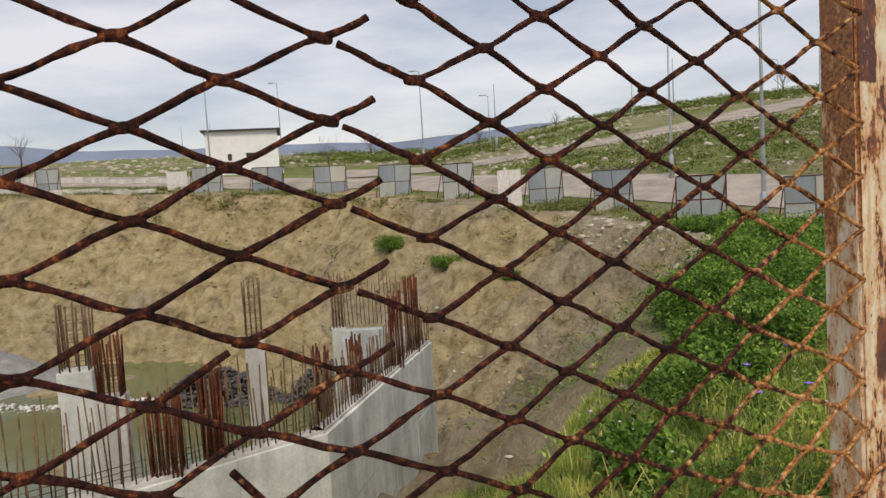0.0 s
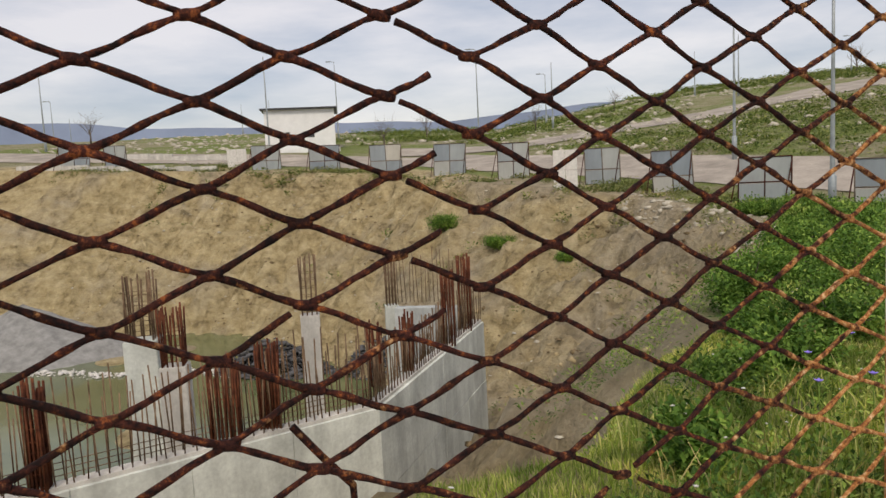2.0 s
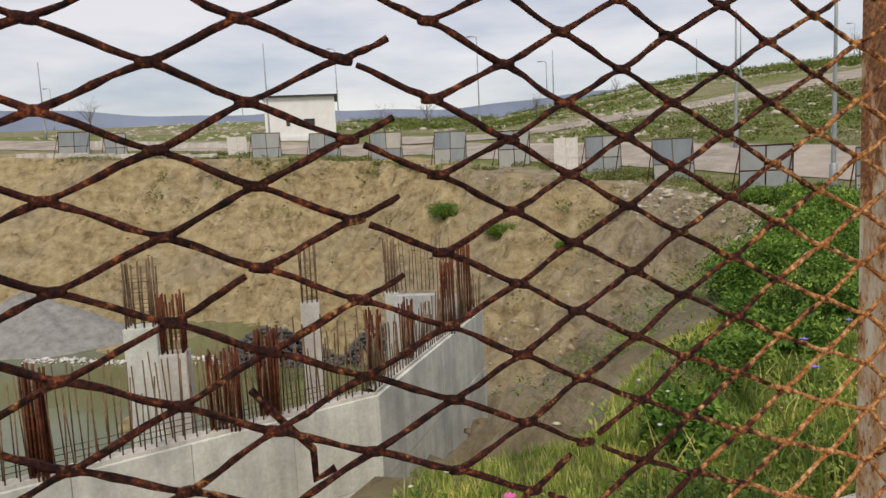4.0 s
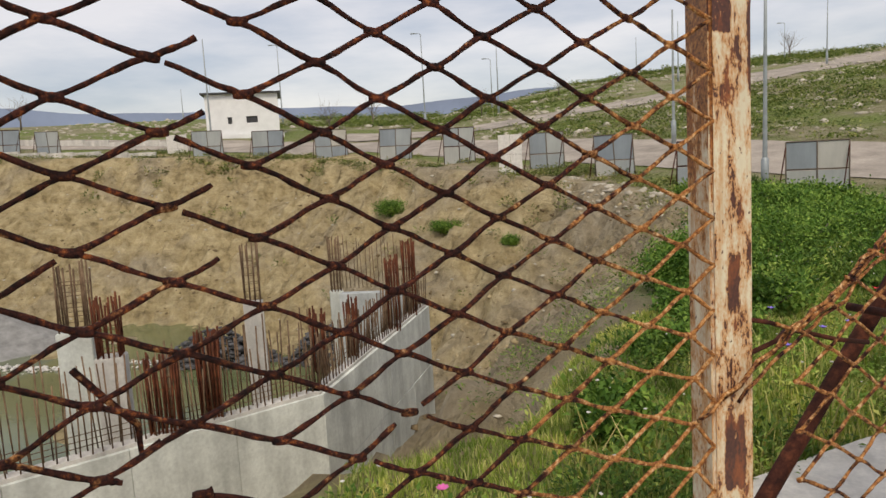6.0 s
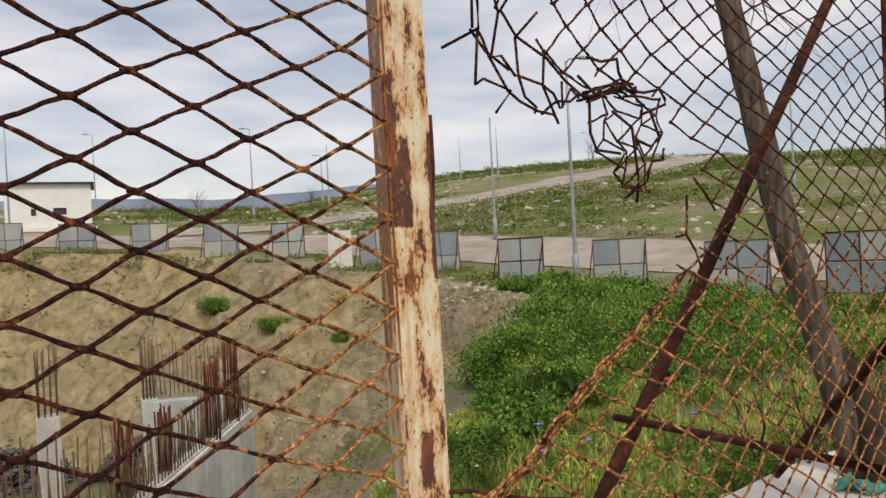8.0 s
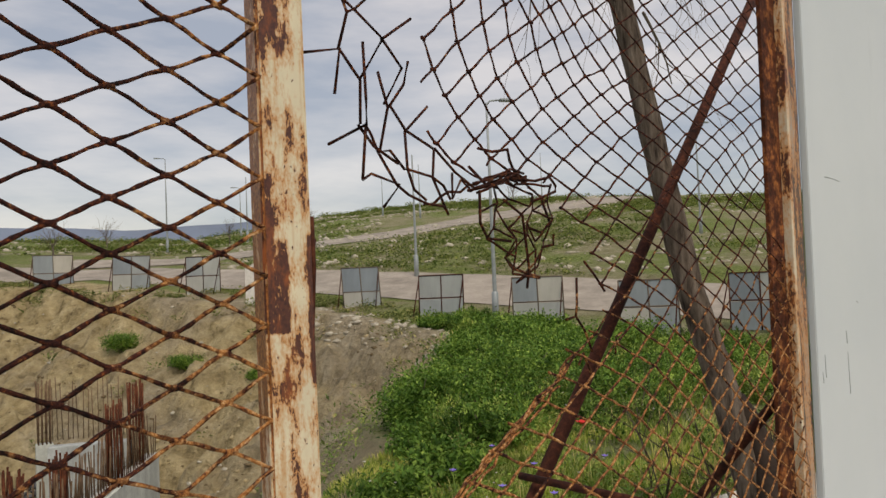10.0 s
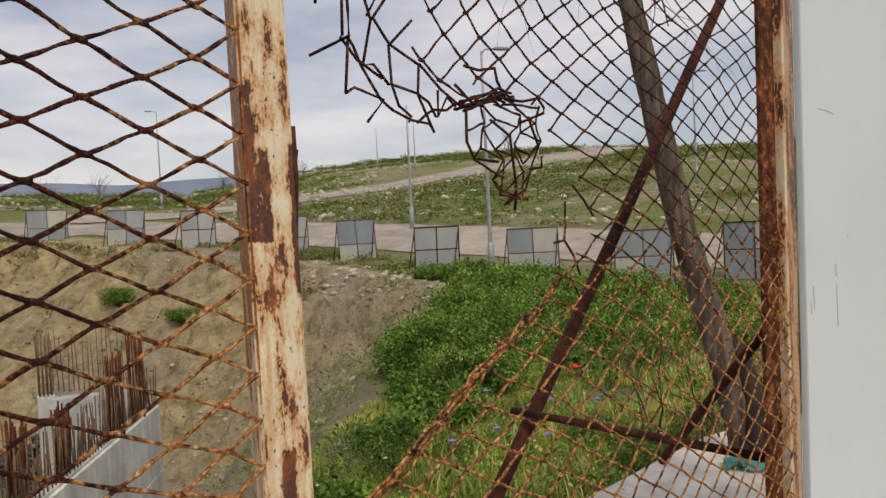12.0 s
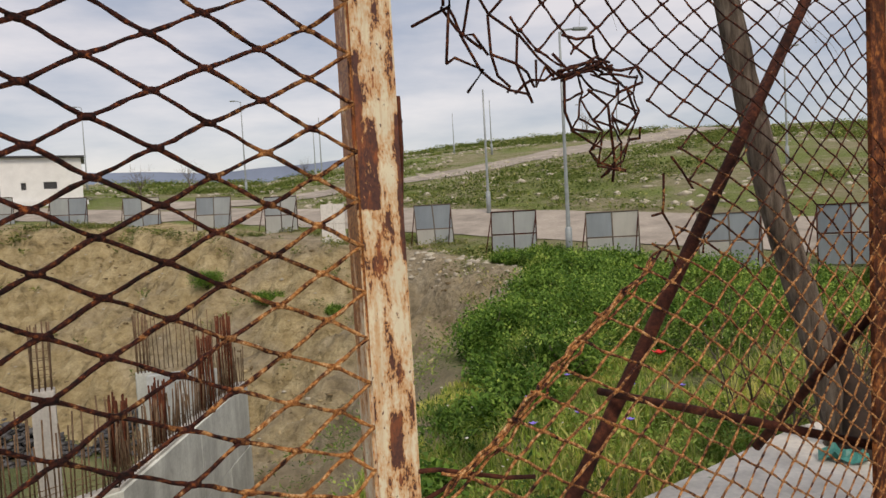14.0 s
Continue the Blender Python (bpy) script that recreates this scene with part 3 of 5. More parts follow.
tagged(fence, "rusted mesh fence with a peeling cream steel post", "fence")
rng = random.Random(4)


COLUMN_S = (-0.5503, -0.5031, -0.4615, -0.4142, -0.3668, -0.3229, -0.2847, -0.2424, -0.2041, -0.1598, -0.1188, -0.0728, -0.0281)
COLUMN_Z = (1.5724, 1.5736, 1.5753, 1.5757, 1.5756, 1.5740, 1.5734, 1.5726, 1.5728, 1.5725, 1.5720, 1.5713, 1.5724)


def left_knot(i, j):
    """Knot of the first sheet: uneven columns of a slightly bowed and sagging lattice."""
    ic, jc = max(-5, min(7, i)), max(-13, min(15, j))
    a, b = ic * 0.1, jc * 0.1
    s = COLUMN_S[ic + 5] - 0.0012 * b - 0.0012 * a * b - 0.0005 * a * a * b + 0.0032 * b * b + 0.0104 * a * b * b - 0.0009 * b ** 3 + 0.0448 * (i - ic)
    z = COLUMN_Z[ic + 5] + 0.2011 * b + 0.0099 * a * b - 0.0130 * a * a * b + 0.0080 * a * b * b + 0.0017 * b ** 3 + 0.0203 * (j - jc)
    y = -0.0374 + 0.0271 * a + 0.0108 * b + 0.0152 * a * a - 0.0045 * a * b + 0.0068 * b * b
    if i >= 8:
        s, y = 0.0095, -0.0165
    r = random.Random(i * 131 + j * 7 + 5)
    return Vector((s + r.uniform(-1, 1) * 0.0007, y + r.uniform(-1, 1) * 0.0008, z + r.uniform(-1, 1) * 0.0006))


def strand(tubes, a, b, rad, r, keep=(0.0, 1.0)):
    """One bent strand from knot a to knot b; it leaves each knot flat and then runs slantwise."""
    d = b - a
    pts, rads = [], []
    for k in range(7):
        t = keep[0] + (keep[1] - keep[0]) * k / 6
        bend = 0.030 * math.sin(2 * math.pi * t)
        p = a + d * t + Vector((0, 0, -bend * d.z))
        p += Vector((r.uniform(-1, 1), r.uniform(-1, 1), r.uniform(-1, 1))) * 0.0003
        pts.append(p)
        rads.append(rad * r.uniform(0.80, 1.22))
    tubes.add(pts, rads, 0.85)


def knot(tubes, p, length, rad, r):
    t = Vector((length, r.uniform(-0.2, 0.2) * length, r.uniform(-0.28, 0.10) * length))
    tubes.add([p - t * 0.5, p - t * 0.28, p, p + t * 0.28, p + t * 0.5], [rad * 0.75, rad * 1.05, rad * 1.12, rad * 1.05, rad * 0.78], 0.8)


def left_sheet():
    tb = Tubes(6)
    r = random.Random(11)
    cut = {(-2, -12, 1): (0.0, 0.12), (-3, -11, -1): (0.0, 0.2), (0, -12, -1): (0.28, 1.0), (1, -11, 1): (0.22, 1.0),
           (1, -11, -1): (0.28, 1.0), (-4, -6, 1): (0.0, 0.82), (0, -12, 1): (0.0, 0.72)}
    for i in range(-22, 8):
        for j in range(-62, 42):
            if (i + j) % 2:
                continue
            a = left_knot(i, j)
            rad = 0.00185
            knot(tb, a, 0.0115, 0.0027, r)
            for up in (1, -1):
                b = left_knot(i + 1, j + up)
                keep = (0.0, 1.0)
                if i == -2 and j + up >= -5:
                    keep = (0.0, 0.52) if up == 1 else (0.16, 1.0)
                    if up == -1:
                        keep = (0.17, 1.0)
                else:
                    keep = cut.get((i, j, up), keep)
                strand(tb, a, b, rad, r, keep)
    # a strand torn loose and bent down over the sheet
    tb.add([(-0.4690, -0.028, 1.4109), (-0.4555, -0.028, 1.3931), (-0.4394, -0.028, 1.3737), (-0.4390, -0.028, 1.3565), (-0.4281, -0.028, 1.3610)], 0.0022)
    ob = tb.ob("mesh_sheet", M_WIRE, fence)
    return tagged(ob, "rusted diamond mesh with a long vertical tear")


left_sheet()

def bow(s, z):
    """How far the second sheet hangs behind the fence line: its top leans back, its foot comes forward."""
    return (0.05 - 0.07 * min(1.0, max(0.0, (1.80 - z) / 0.42))) * max(0.0, 1 - (s / 1.6) ** 2)


SHEET_S = (0.5649, 0.3719, -0.0123, 0.0676, -0.1672, 0.0892, 0.0050, 0.0443, -0.0629, 0.0578, -0.0197, 0.0707, -0.0292, 0.0040, 0.0087)
SHEET_Z = (1.8742, -0.0035, 0.2235, 0.0115, -0.0941, 0.0100, 0.0205, 0.0534, -0.0973, 0.0121, -0.0169, 0.0165, 0.0271, -0.0283, 0.0038)


def right_knot(i, j):
    """Knot of the second sheet: the upper part hangs stretched and fanned, the lower part is still regular."""
    jc = max(-24, min(4, j))
    most = float(np.interp(jc, [-26, -22, -18, -14, -10, -7, -5, 0], [-6, -4, 0, 3, 6, 8, 11, 15]))
    ic = max(-11.0, min(most, i))
    a, b = ic * 0.1, jc * 0.1
    pw = [a ** (n - k) * b ** k for n in range(5) for k in range(n + 1)]
    s = sum(c * q for c, q in zip(SHEET_S, pw)) + (0.0385 if i > ic else 0.043) * (i - ic) - 0.0016 * (j - jc)
    z = sum(c * q for c, q in zip(SHEET_Z, pw)) + 0.0008 * (i - ic) + 0.0235 * (j - jc)
    r = random.Random(i * 71 + j * 13 + 3)
    return Vector((s + r.uniform(-1, 1) * 0.0020, bow(s, z) + r.uniform(-1, 1) * 0.003, z + r.uniform(-1, 1) * 0.0016))


TORN = {0: -8, -1: -7, -2: -8, -3: -7, -4: -4, -5: -1, -6: -2, -7: -1, -8: 0, -9: -1, -10: 0, -11: -1, -12: 0, -13: -1, -14: -2}


def kept(i, j):
    """True for the knots that the tear has left in the second sheet."""
    return i >= (-10 if j > 0 else j + 12 if j < -14 else TORN[j])


def right_sheet():
    tb = Tubes(5)
    r = random.Random(23)
    for i in range(-24, 34):
        for j in range(-64, 22):
            if (i + j) % 2 or not kept(i, j):
                continue
            a = right_knot(i, j)
            if a.x > 1.255 or a.x < 0.08:
                continue
            knot(tb, a, 0.008, 0.0026, r)
            rad = 0.0016 if a.z > 1.55 else 0.0019
            for up in (1, -1):
                b = right_knot(i + 1, j + up)
                if b.x > 1.262:
                    b = a + (b - a) * 0.7
                strand(tb, a, b, rad, r)
                if not kept(i - 1, j + up) and j > -40 and r.random() < 0.45:
                    strand(tb, a, right_knot(i - 1, j + up), rad, r, (0.0, r.uniform(0.25, 0.6)))
    # loose and stretched strands at the upper torn edge
    for line in (((0.1137, 1.7856), (0.1601, 1.8108), (0.1607, 1.8379), (0.162, 1.90)), ((0.1601, 1.8108), (0.1544, 1.752)),
                 ((0.1544, 1.752), (0.165, 1.7589), (0.2044, 1.7496), (0.1795, 1.7238)),
                 ((0.1601, 1.8108), (0.1681, 1.8016), (0.1779, 1.7842), (0.1865, 1.7688), (0.2029, 1.7495), (0.2155, 1.7384), (0.242, 1.7299), (0.2739, 1.7282)),
                 ((0.178, 1.87), (0.1944, 1.8344), (0.1802, 1.7845), (0.1916, 1.7859), (0.2161, 1.7677)), ((0.1944, 1.8344), (0.2177, 1.8111), (0.2588, 1.7949)),
                 ((0.1944, 1.8344), (0.215, 1.862), (0.225, 1.89)), ((0.2177, 1.8111), (0.250, 1.842)),
                 ((0.2177, 1.8111), (0.2161, 1.7677), (0.2282, 1.7456), (0.2432, 1.7343), (0.2402, 1.7279)),
                 ((0.2161, 1.7677), (0.258, 1.762), (0.2713, 1.7524), (0.2854, 1.7374)), ((0.2588, 1.7949), (0.258, 1.7607), (0.2804, 1.7189), (0.2739, 1.7282)),
                 ((0.0850, 1.8733), (0.1281, 1.8847), (0.1219, 1.8379)),
                 ((0.1333, 1.9484), (0.1413, 1.9268), (0.1281, 1.8847)),
                 ((0.1281, 1.8847), (0.1463, 1.8662), (0.1553, 1.8576), (0.1523, 1.8103)),
                 ((0.1413, 1.9268), (0.1503, 1.9316), (0.1865, 1.9071), (0.1568, 1.8590)),
                 ((0.1865, 1.9071), (0.2127, 1.8796), (0.1858, 1.8360)),
                 ((0.1329, 1.9425), (0.1503, 1.9316), (0.1782, 1.9577)),
                 ((0.1523, 1.8103), (0.1711, 1.7885), (0.2054, 1.7729)),
                 ((0.1865, 1.9071), (0.2336, 1.9413)),
                 ((0.2905, 1.769), (0.2854, 1.7374), (0.3038, 1.7618), (0.3172, 1.7517)), ((0.2588, 1.7949), (0.2905, 1.769), (0.322, 1.7521))):
        tb.add([(s, 0.03 + r.uniform(-1, 1) * 0.003, z) for s, z in line], 0.0017)
    # strands gathered along the lower torn edge
    lower = [right_knot(j + 12, j) for j in range(-27, -13)]
    for n in range(4):
        off = Vector((-0.005 + 0.0045 * n, 0.004 * (n % 3), 0.003 - 0.002 * n))
        pts = []
        for a, b in zip(lower[:-1], lower[1:]):
            for t in (0, 0.33, 0.66):
                pts.append(a + (b - a) * t + off + Vector((r.uniform(-1, 1), r.uniform(-1, 1), r.uniform(-1, 1))) * 0.003)
        k0, k1 = r.randint(0, 8), len(pts) - r.randint(0, 12)
        tb.add(pts[k0:k1], 0.0018)
    # strand ends hanging below the tangle
    for line in (((0.53, 1.637), (0.528, 1.60), (0.524, 1.583)), ((0.50, 1.580), (0.524, 1.583), (0.545, 1.56), (0.56, 1.53)), ((0.55, 1.66), (0.575, 1.64), (0.60, 1.615)),
                 ((0.525, 1.515), (0.537, 1.53), (0.555, 1.50)), ((0.62, 1.52), (0.625, 1.545), (0.64, 1.55))):
        tb.add([(s, 0.03, z) for s, z in line], 0.0019)
    ob = tb.ob("mesh_sheet", M_WIRE2, fence)
    return tagged(ob, "torn rusted mesh with a large ragged hole")


right_sheet()


def wire_tangle():
    """A piece of mesh crumpled to a funnel, with bundled strands across its top."""
    tb = Tubes(5)
    r = random.Random(31)
    top = [Vector(p) for p in ((0.262, 0.03, 1.729), (0.322, 0.03, 1.752), (0.384, 0.028, 1.772), (0.416, 0.028, 1.770), (0.492, 0.03, 1.774))]

    def at(i, j):
        # widest a little below the bundle, drawn in to a point at the foot
        u, v = i / 8 - 0.5, j / 7
        wide = (0.150 * (1 - v) ** 0.6 + 0.035 * math.sin(3.1 * v) + 0.012) * (1.0 if v < 0.9 else 0.6)
        k = random.Random(i * 17 + j * 5)
        p = Vector((0.413 + 0.018 * v + u * wide, 0.04, 1.764 - 0.128 * v + 0.012 * u * (1 - v)))
        return p + Vector((k.uniform(-1, 1) * 0.009, k.uniform(-1, 1) * 0.020, k.uniform(-1, 1) * 0.007))

    for i in range(0, 9):
        for j in range(0, 7):
            if (i + j) % 2:
                continue
            for e in (-1, 1):
                if not 0 <= i + e <= 8 or r.random() < 0.12:
                    continue
                strand(tb, at(i, j), at(i + e, j + 1), 0.0015, r)
    for n in range(8):
        k0, k1 = r.choice(((0, 3), (0, 4), (1, 4), (1, 4), (2, 5)))
        off = Vector((0, r.uniform(-1, 1) * 0.01, 0.0020 * n - 0.008))
        pts = []
        for a, b in zip(top[k0:k1 - 1], top[k0 + 1:k1]):
            pts += [a + (b - a) * t + off + Vector((r.uniform(-1, 1), r.uniform(-1, 1), r.uniform(-1, 1))) * 0.003 for t in (0, 0.25, 0.5, 0.75)]
        tb.add(pts + [top[k1 - 1] + off], 0.0018)
    c = Vector((0.384, 0.03, 1.772))
    for e in (((-0.050, 0, 0.030), (-0.020, 0, 0.029), (0.002, 0, 0.033), (0.018, 0, 0.022), (0.030, 0, 0.0)), ((-0.062, 0, 0.008), (-0.040, 0, -0.014), (-0.025, 0, -0.018)),
              ((0.030, 0, -0.002), (0.055, 0, -0.004), (0.086, 0, 0.003), (0.112, 0, -0.006), (0.098, 0, -0.016), (0.060, 0, -0.030)),
              ((-0.052, 0, -0.022), (-0.056, 0, -0.062), (-0.030, 0, -0.080), (0.004, 0, -0.084)), ((0.080, 0, -0.020), (0.096, 0, -0.060), (0.070, 0, -0.072), (0.040, 0, -0.066)),
              ((0.090, 0, -0.075), (0.100, 0, -0.088), (0.062, 0, -0.092)), ((0.0, 0, -0.03), (0.030, 0, -0.05), (0.036, 0, -0.12), (0.040, 0, -0.145))):
        tb.add([c + Vector(q) + Vector((0, r.uniform(-0.008, 0.008), 0)) for q in e], 0.0020)
    ob = tb.ob("wire_tangle", M_WIRE2, fence)
    return tagged(ob, "crumpled knot of rusty wire", kind="stuff")


wire_tangle()

# post: one square tube set askew, leaning back a little; its side towards the first sheet has lost most of its paint
def post_tube():
    bm = box_bm(0, 1, 0, 1, -0.05, 2.45)
    for v in bm.verts:
        u, w, z = v.co
        v.co = Vector((0.0088 + 0.0525 * u + 0.0138 * w, -0.0146 + 0.0037 * u + 0.0428 * w + 0.008 * (z - 1.5), z))
    bmesh.ops.bevel(bm, geom=[e for e in bm.edges if abs(e.verts[0].co.z - e.verts[1].co.z) > 1], offset=0.0035, segments=3, affect="EDGES")
    tube = part("post_tube", bm, M_TUBE, fence, "square steel post, cream paint flaking to rust")
    tube.data.materials.append(M_FLANGE)
    for f in tube.data.polygons:
        if f.normal.x < -0.5:
            f.material_index = 1


post_tube()
# bent wire ends left on the post
for ends, rad in ((((0.062, 0.0, 1.54), (0.064, 0.0, 1.60), (0.067, -0.002, 1.66), (0.0665, -0.002, 1.708)), 0.0024),
                  (((0.063, 0.0, 1.62), (0.066, 0.004, 1.655), (0.070, 0.006, 1.668), (0.077, 0.010, 1.688)), 0.0021),
                  (((0.060, -0.008, 1.358), (0.090, -0.002, 1.350), (0.129, -0.004, 1.336), (0.165, -0.016, 1.325), (0.200, -0.022, 1.318)), 0.0024),
                  (((0.060, -0.008, 1.327), (0.100, -0.002, 1.331), (0.125, 0.010, 1.334)), 0.0022)):
    tb = Tubes(6)
    tb.add(ends, rad)
    tagged(tb.ob("wire_stub", M_RUST, fence), "bent rusty wire end on the post")

# a leaning pole behind the second sheet, strutted to the jamb
tb = Tubes(12)
tb.add([(0.262, 0.70, 0.0), (1.084, 0.70, 0.865), (1.439, 0.70, 1.234), (2.591, 0.70, 2.436), (3.30, 0.70, 3.17)], 0.0205)
tagged(tb.ob("leaning_pole", M_RUST, fence), "brown rusted steel pole leaning behind the mesh")
tb = Tubes(10)
tb.add([(1.222, 0.73, 1.085), (1.225, 0.40, 1.085), (1.310, 0.05, 1.056)], 0.0105)
tagged(tb.ob("cross_bar", M_RUST, fence), "brown rusted steel cross bar")
tb = Tubes(8)
tb.add([(1.448, 0.40, 0.945), (1.311, 0.04, 1.372)], 0.012)
tagged(tb.ob("short_strut", M_RUST, fence), "dark rusted short strut")



def leaning(bm, by=0.033):
    """Shears an upright strip along the fence, as the end of the fence leans."""
    for v in bm.verts:
        v.co.x += by * (v.co.z - 1.5)
    return bm


part("jamb_bar", leaning(box_bm(1.190, 1.268, 0.012, 0.020, 0.0, 2.5, 0.001)), M_RUST_OR, fence, "orange rusted angle iron jamb")
part("edge_strip", leaning(box_bm(1.270, 1.286, -0.004, 0.016, 0.0, 2.5, 0.001)), M_STRIP, fence, "thin cream edge strip")
part("end_post", leaning(box_bm(1.288, 1.340, -0.002, 0.018, 0.0, 2.5, 0.002)), M_BOARD, fence, "weathered grey-brown end board")
# solid dark strip in place of the shade in the open gap
part("gap_shade_strip", leaning(box_bm(1.342, 1.360, 0.004, 0.018, 0.0, 2.5)), M_DARK, fence, "dark strip standing in for the shaded gap")

white = empty("wall_east", POST, FENCE_TURN)
tagged(white, "white painted sheet wall with fine scratches", "wall", kind="structure")
part("wall_panel", leaning(box_bm(1.362, 3.4, -0.012, 0.004, 0.0, 2.7, 0.002)), M_WHITE, white)
for sx, sz, dx, dz in ((1.478, 1.838, 0.105, -0.004), (1.565, 1.475, 0.002, -0.030), (1.567, 1.425, 0.001, -0.10), (1.660, 1.540, 0.012, -0.004), (1.405, 1.435, 0.001, -0.05), (1.384, 1.40, 0.004, -0.025)):
    t2 = Tubes(4)
    t2.add([(sx, -0.0125, sz), (sx + dx * 0.5, -0.0125, sz + dz * 0.5 + 0.002), (sx + dx, -0.0125, sz + dz)], 0.0008)
    t2.ob("scratch", M_POLE, white)


# ---- the unfinished basement: wall, columns, reinforcement ----
WALL_TOP = -1.95
LINE = [Vector((-2.21, 16.5)), Vector((-3.0, 10.2)), Vector((-5.94, 7.14)), Vector((-9.6, 3.3))]


def prism(bm, a, b, w, z0, z1):
    """A wall length from a to b, w thick to the left of the line, with a slight bevel at its top."""
    d = (b - a).normalized()
    s = Vector((d.y, -d.x)) * w
    vs = [bm.verts.new((p.x, p.y, z)) for z in (z0, z1) for p in (a, b, b + s, a + s)]
    for f in ((0, 1, 5, 4), (1, 2, 6, 5), (2, 3, 7, 6), (3, 0, 4, 7), (4, 5, 6, 7), (3, 2, 1, 0)):
        bm.faces.new([vs[k] for k in f])


basement = empty("basement_wall", (0, 0, 0))
tagged(basement, "bare grey concrete basement wall with rebar", "wall", kind="structure")
for a, b in zip(LINE[:-1], LINE[1:]):
    n = max(1, round((b - a).length / 1.5))
    for row, (z0, z1) in enumerate(((-8.2, -4.75), (-4.74, -3.35), (-3.34, WALL_TOP))):
        for k in range(n):
            p, q = a + (b - a) * (k / n), a + (b - a) * ((k + 1) / n)
            e = (q - p).normalized() * 0.003
            o = Vector(((q - p).y, -(q - p).x)).normalized() * rng.uniform(0, 0.012)
            bm = bmesh.new()
            prism(bm, p + e + o, q - e + o, 0.30, z0, z1)
            bmesh.ops.recalc_face_normals(bm, faces=bm.faces[:])
            bmesh.ops.bevel(bm, geom=bm.edges[:], offset=0.006, segments=1, affect="EDGES")
            part("formwork_panel", bm, M_CONC, basement)
    # pale lip along the top
    d = (b - a).normalized()
    s = Vector((d.y, -d.x))
    bm = bmesh.new()
    prism(bm, a + s * 0.06, b + s * 0.06, 0.22, WALL_TOP + 0.004, WALL_TOP + 0.05)
    bmesh.ops.recalc_face_normals(bm, faces=bm.faces[:])
    part("wall_lip", bm, M_CONC_PALE, basement)

tb = Tubes(4)
r = random.Random(5)
for a, b in zip(LINE[:-1], LINE[1:]):
    L = (b - a).length
    d = (b - a).normalized()
    s = Vector((d.y, -d.x))
    k = 0.0
    while k < L:
        for off in (0.09, 0.25):
            p = a + d * (k + r.uniform(-0.02, 0.02)) + s * off
            h = (r.uniform(0.78, 1.0) if off > 0.2 else r.uniform(0.55, 0.95)) * (1.4 if a.y < 10.5 else 1.0)
            lean = Vector((r.uniform(-1, 1), r.uniform(-1, 1))) * 0.05
            tb.add([(p.x, p.y, WALL_TOP), (p.x + lean.x, p.y + lean.y, WALL_TOP + h)], 0.0115)
        k += 0.13
    for z in (0.12, 0.2, 0.28):
        p, q = a + s * 0.25, b + s * 0.25
        tb.add([(p.x, p.y, WALL_TOP + z), (q.x, q.y, WALL_TOP + z)], 0.006)
ob = tb.ob("starter_bars", M_REBAR2, basement)
tagged(ob, "row of thin rusty starter bars", kind="stuff")


def column(x, y, w, z0, zc, zt, bars=4, pale=False, turn=20.0, mat2=None, seed=1):
    """A concrete column stub with a cage of bars standing out of its head."""
    r = random.Random(seed)
    c = empty("column", (x, y, z0), turn)
    if zc > z0 + 0.05:
        tagged(c, "cast concrete column stub with rusty rebar cage", "column", "columns in the pit")
        part("shaft", box_bm(-w / 2, w / 2, -w / 2, w / 2, 0, zc - z0, 0.012), M_CONC_PALE if pale else M_CONC, c)
    else:
        tagged(c, "cage of dark rusty rebar without concrete", "rebar cage", "columns in the pit")
    tb = Tubes(5)
    e = w / 2 - 0.05
    spots = []
    for k in range(bars):
        t = -e + 2 * e * k / (bars - 1)
        spots += [(t, -e), (t, e)]
        if 0 < k < bars - 1:
            spots += [(-e, t), (e, t)]
    for px, py in spots:
        lean = r.uniform(-0.035, 0.035)
        tb.add([(px, py, max(0, zc - z0 - 0.02)), (px + lean * 0.4, py, (zc + zt) / 2 - z0), (px + lean, py + r.uniform(-0.03, 0.03), zt - z0 + r.uniform(-0.12, 0.06))], 0.0155)
    z = zc - z0 + 0.08
    while z < (zt - z0) - 0.25:
        q = [(-e, -e, z), (e, -e, z), (e, e, z), (-e, e, z), (-e, -e, z)]
        tb.add(q, 0.006)
        z += r.uniform(0.09, 0.20)
    tb.ob("rebar_cage", mat2 or M_REBAR, c)
    return c


COLUMNS = [(-6.75, 10.0, 0.50, -7.9, -0.79, 0.24, 4, False, M_REBAR2), (-6.05, 9.7, 0.40, -7.9, -1.13, -0.22, 5, True, M_REBAR),
           (-4.75, 8.75, 0.46, WALL_TOP, WALL_TOP, -0.88, 8, False, M_REBAR), (-4.33, 9.25, 0.36, WALL_TOP, WALL_TOP, -0.70, 7, False, M_REBAR),
           (-5.89, 14.85, 0.42, -7.9, -1.39, -0.08, 4, True, M_REBAR2), (-3.40, 11.4, 0.30, WALL_TOP, WALL_TOP, -0.88, 5, False, M_REBAR),
           (-4.45, 16.5, 0.32, -7.9, -1.51, -0.22, 4, False, M_REBAR2), (-2.62, 14.2, 0.32, WALL_TOP, WALL_TOP, -0.42, 5, False, M_REBAR),
           (-3.02, 12.2, 0.28, WALL_TOP, WALL_TOP, -0.87, 5, False, M_REBAR), (-2.50, 15.6, 0.34, WALL_TOP, WALL_TOP, -0.25, 5, False, M_REBAR),
           (-6.24, 7.04, 0.28, WALL_TOP, WALL_TOP, -0.60, 5, False, M_REBAR)]
for n, (x, y, w, z0, zc, zt, bars, pale, m2) in enumerate(COLUMNS):
    column(x, y, w, z0, zc, zt, bars, pale, 20 if n not in (5, 7, 8, 9) else 8, m2, n)

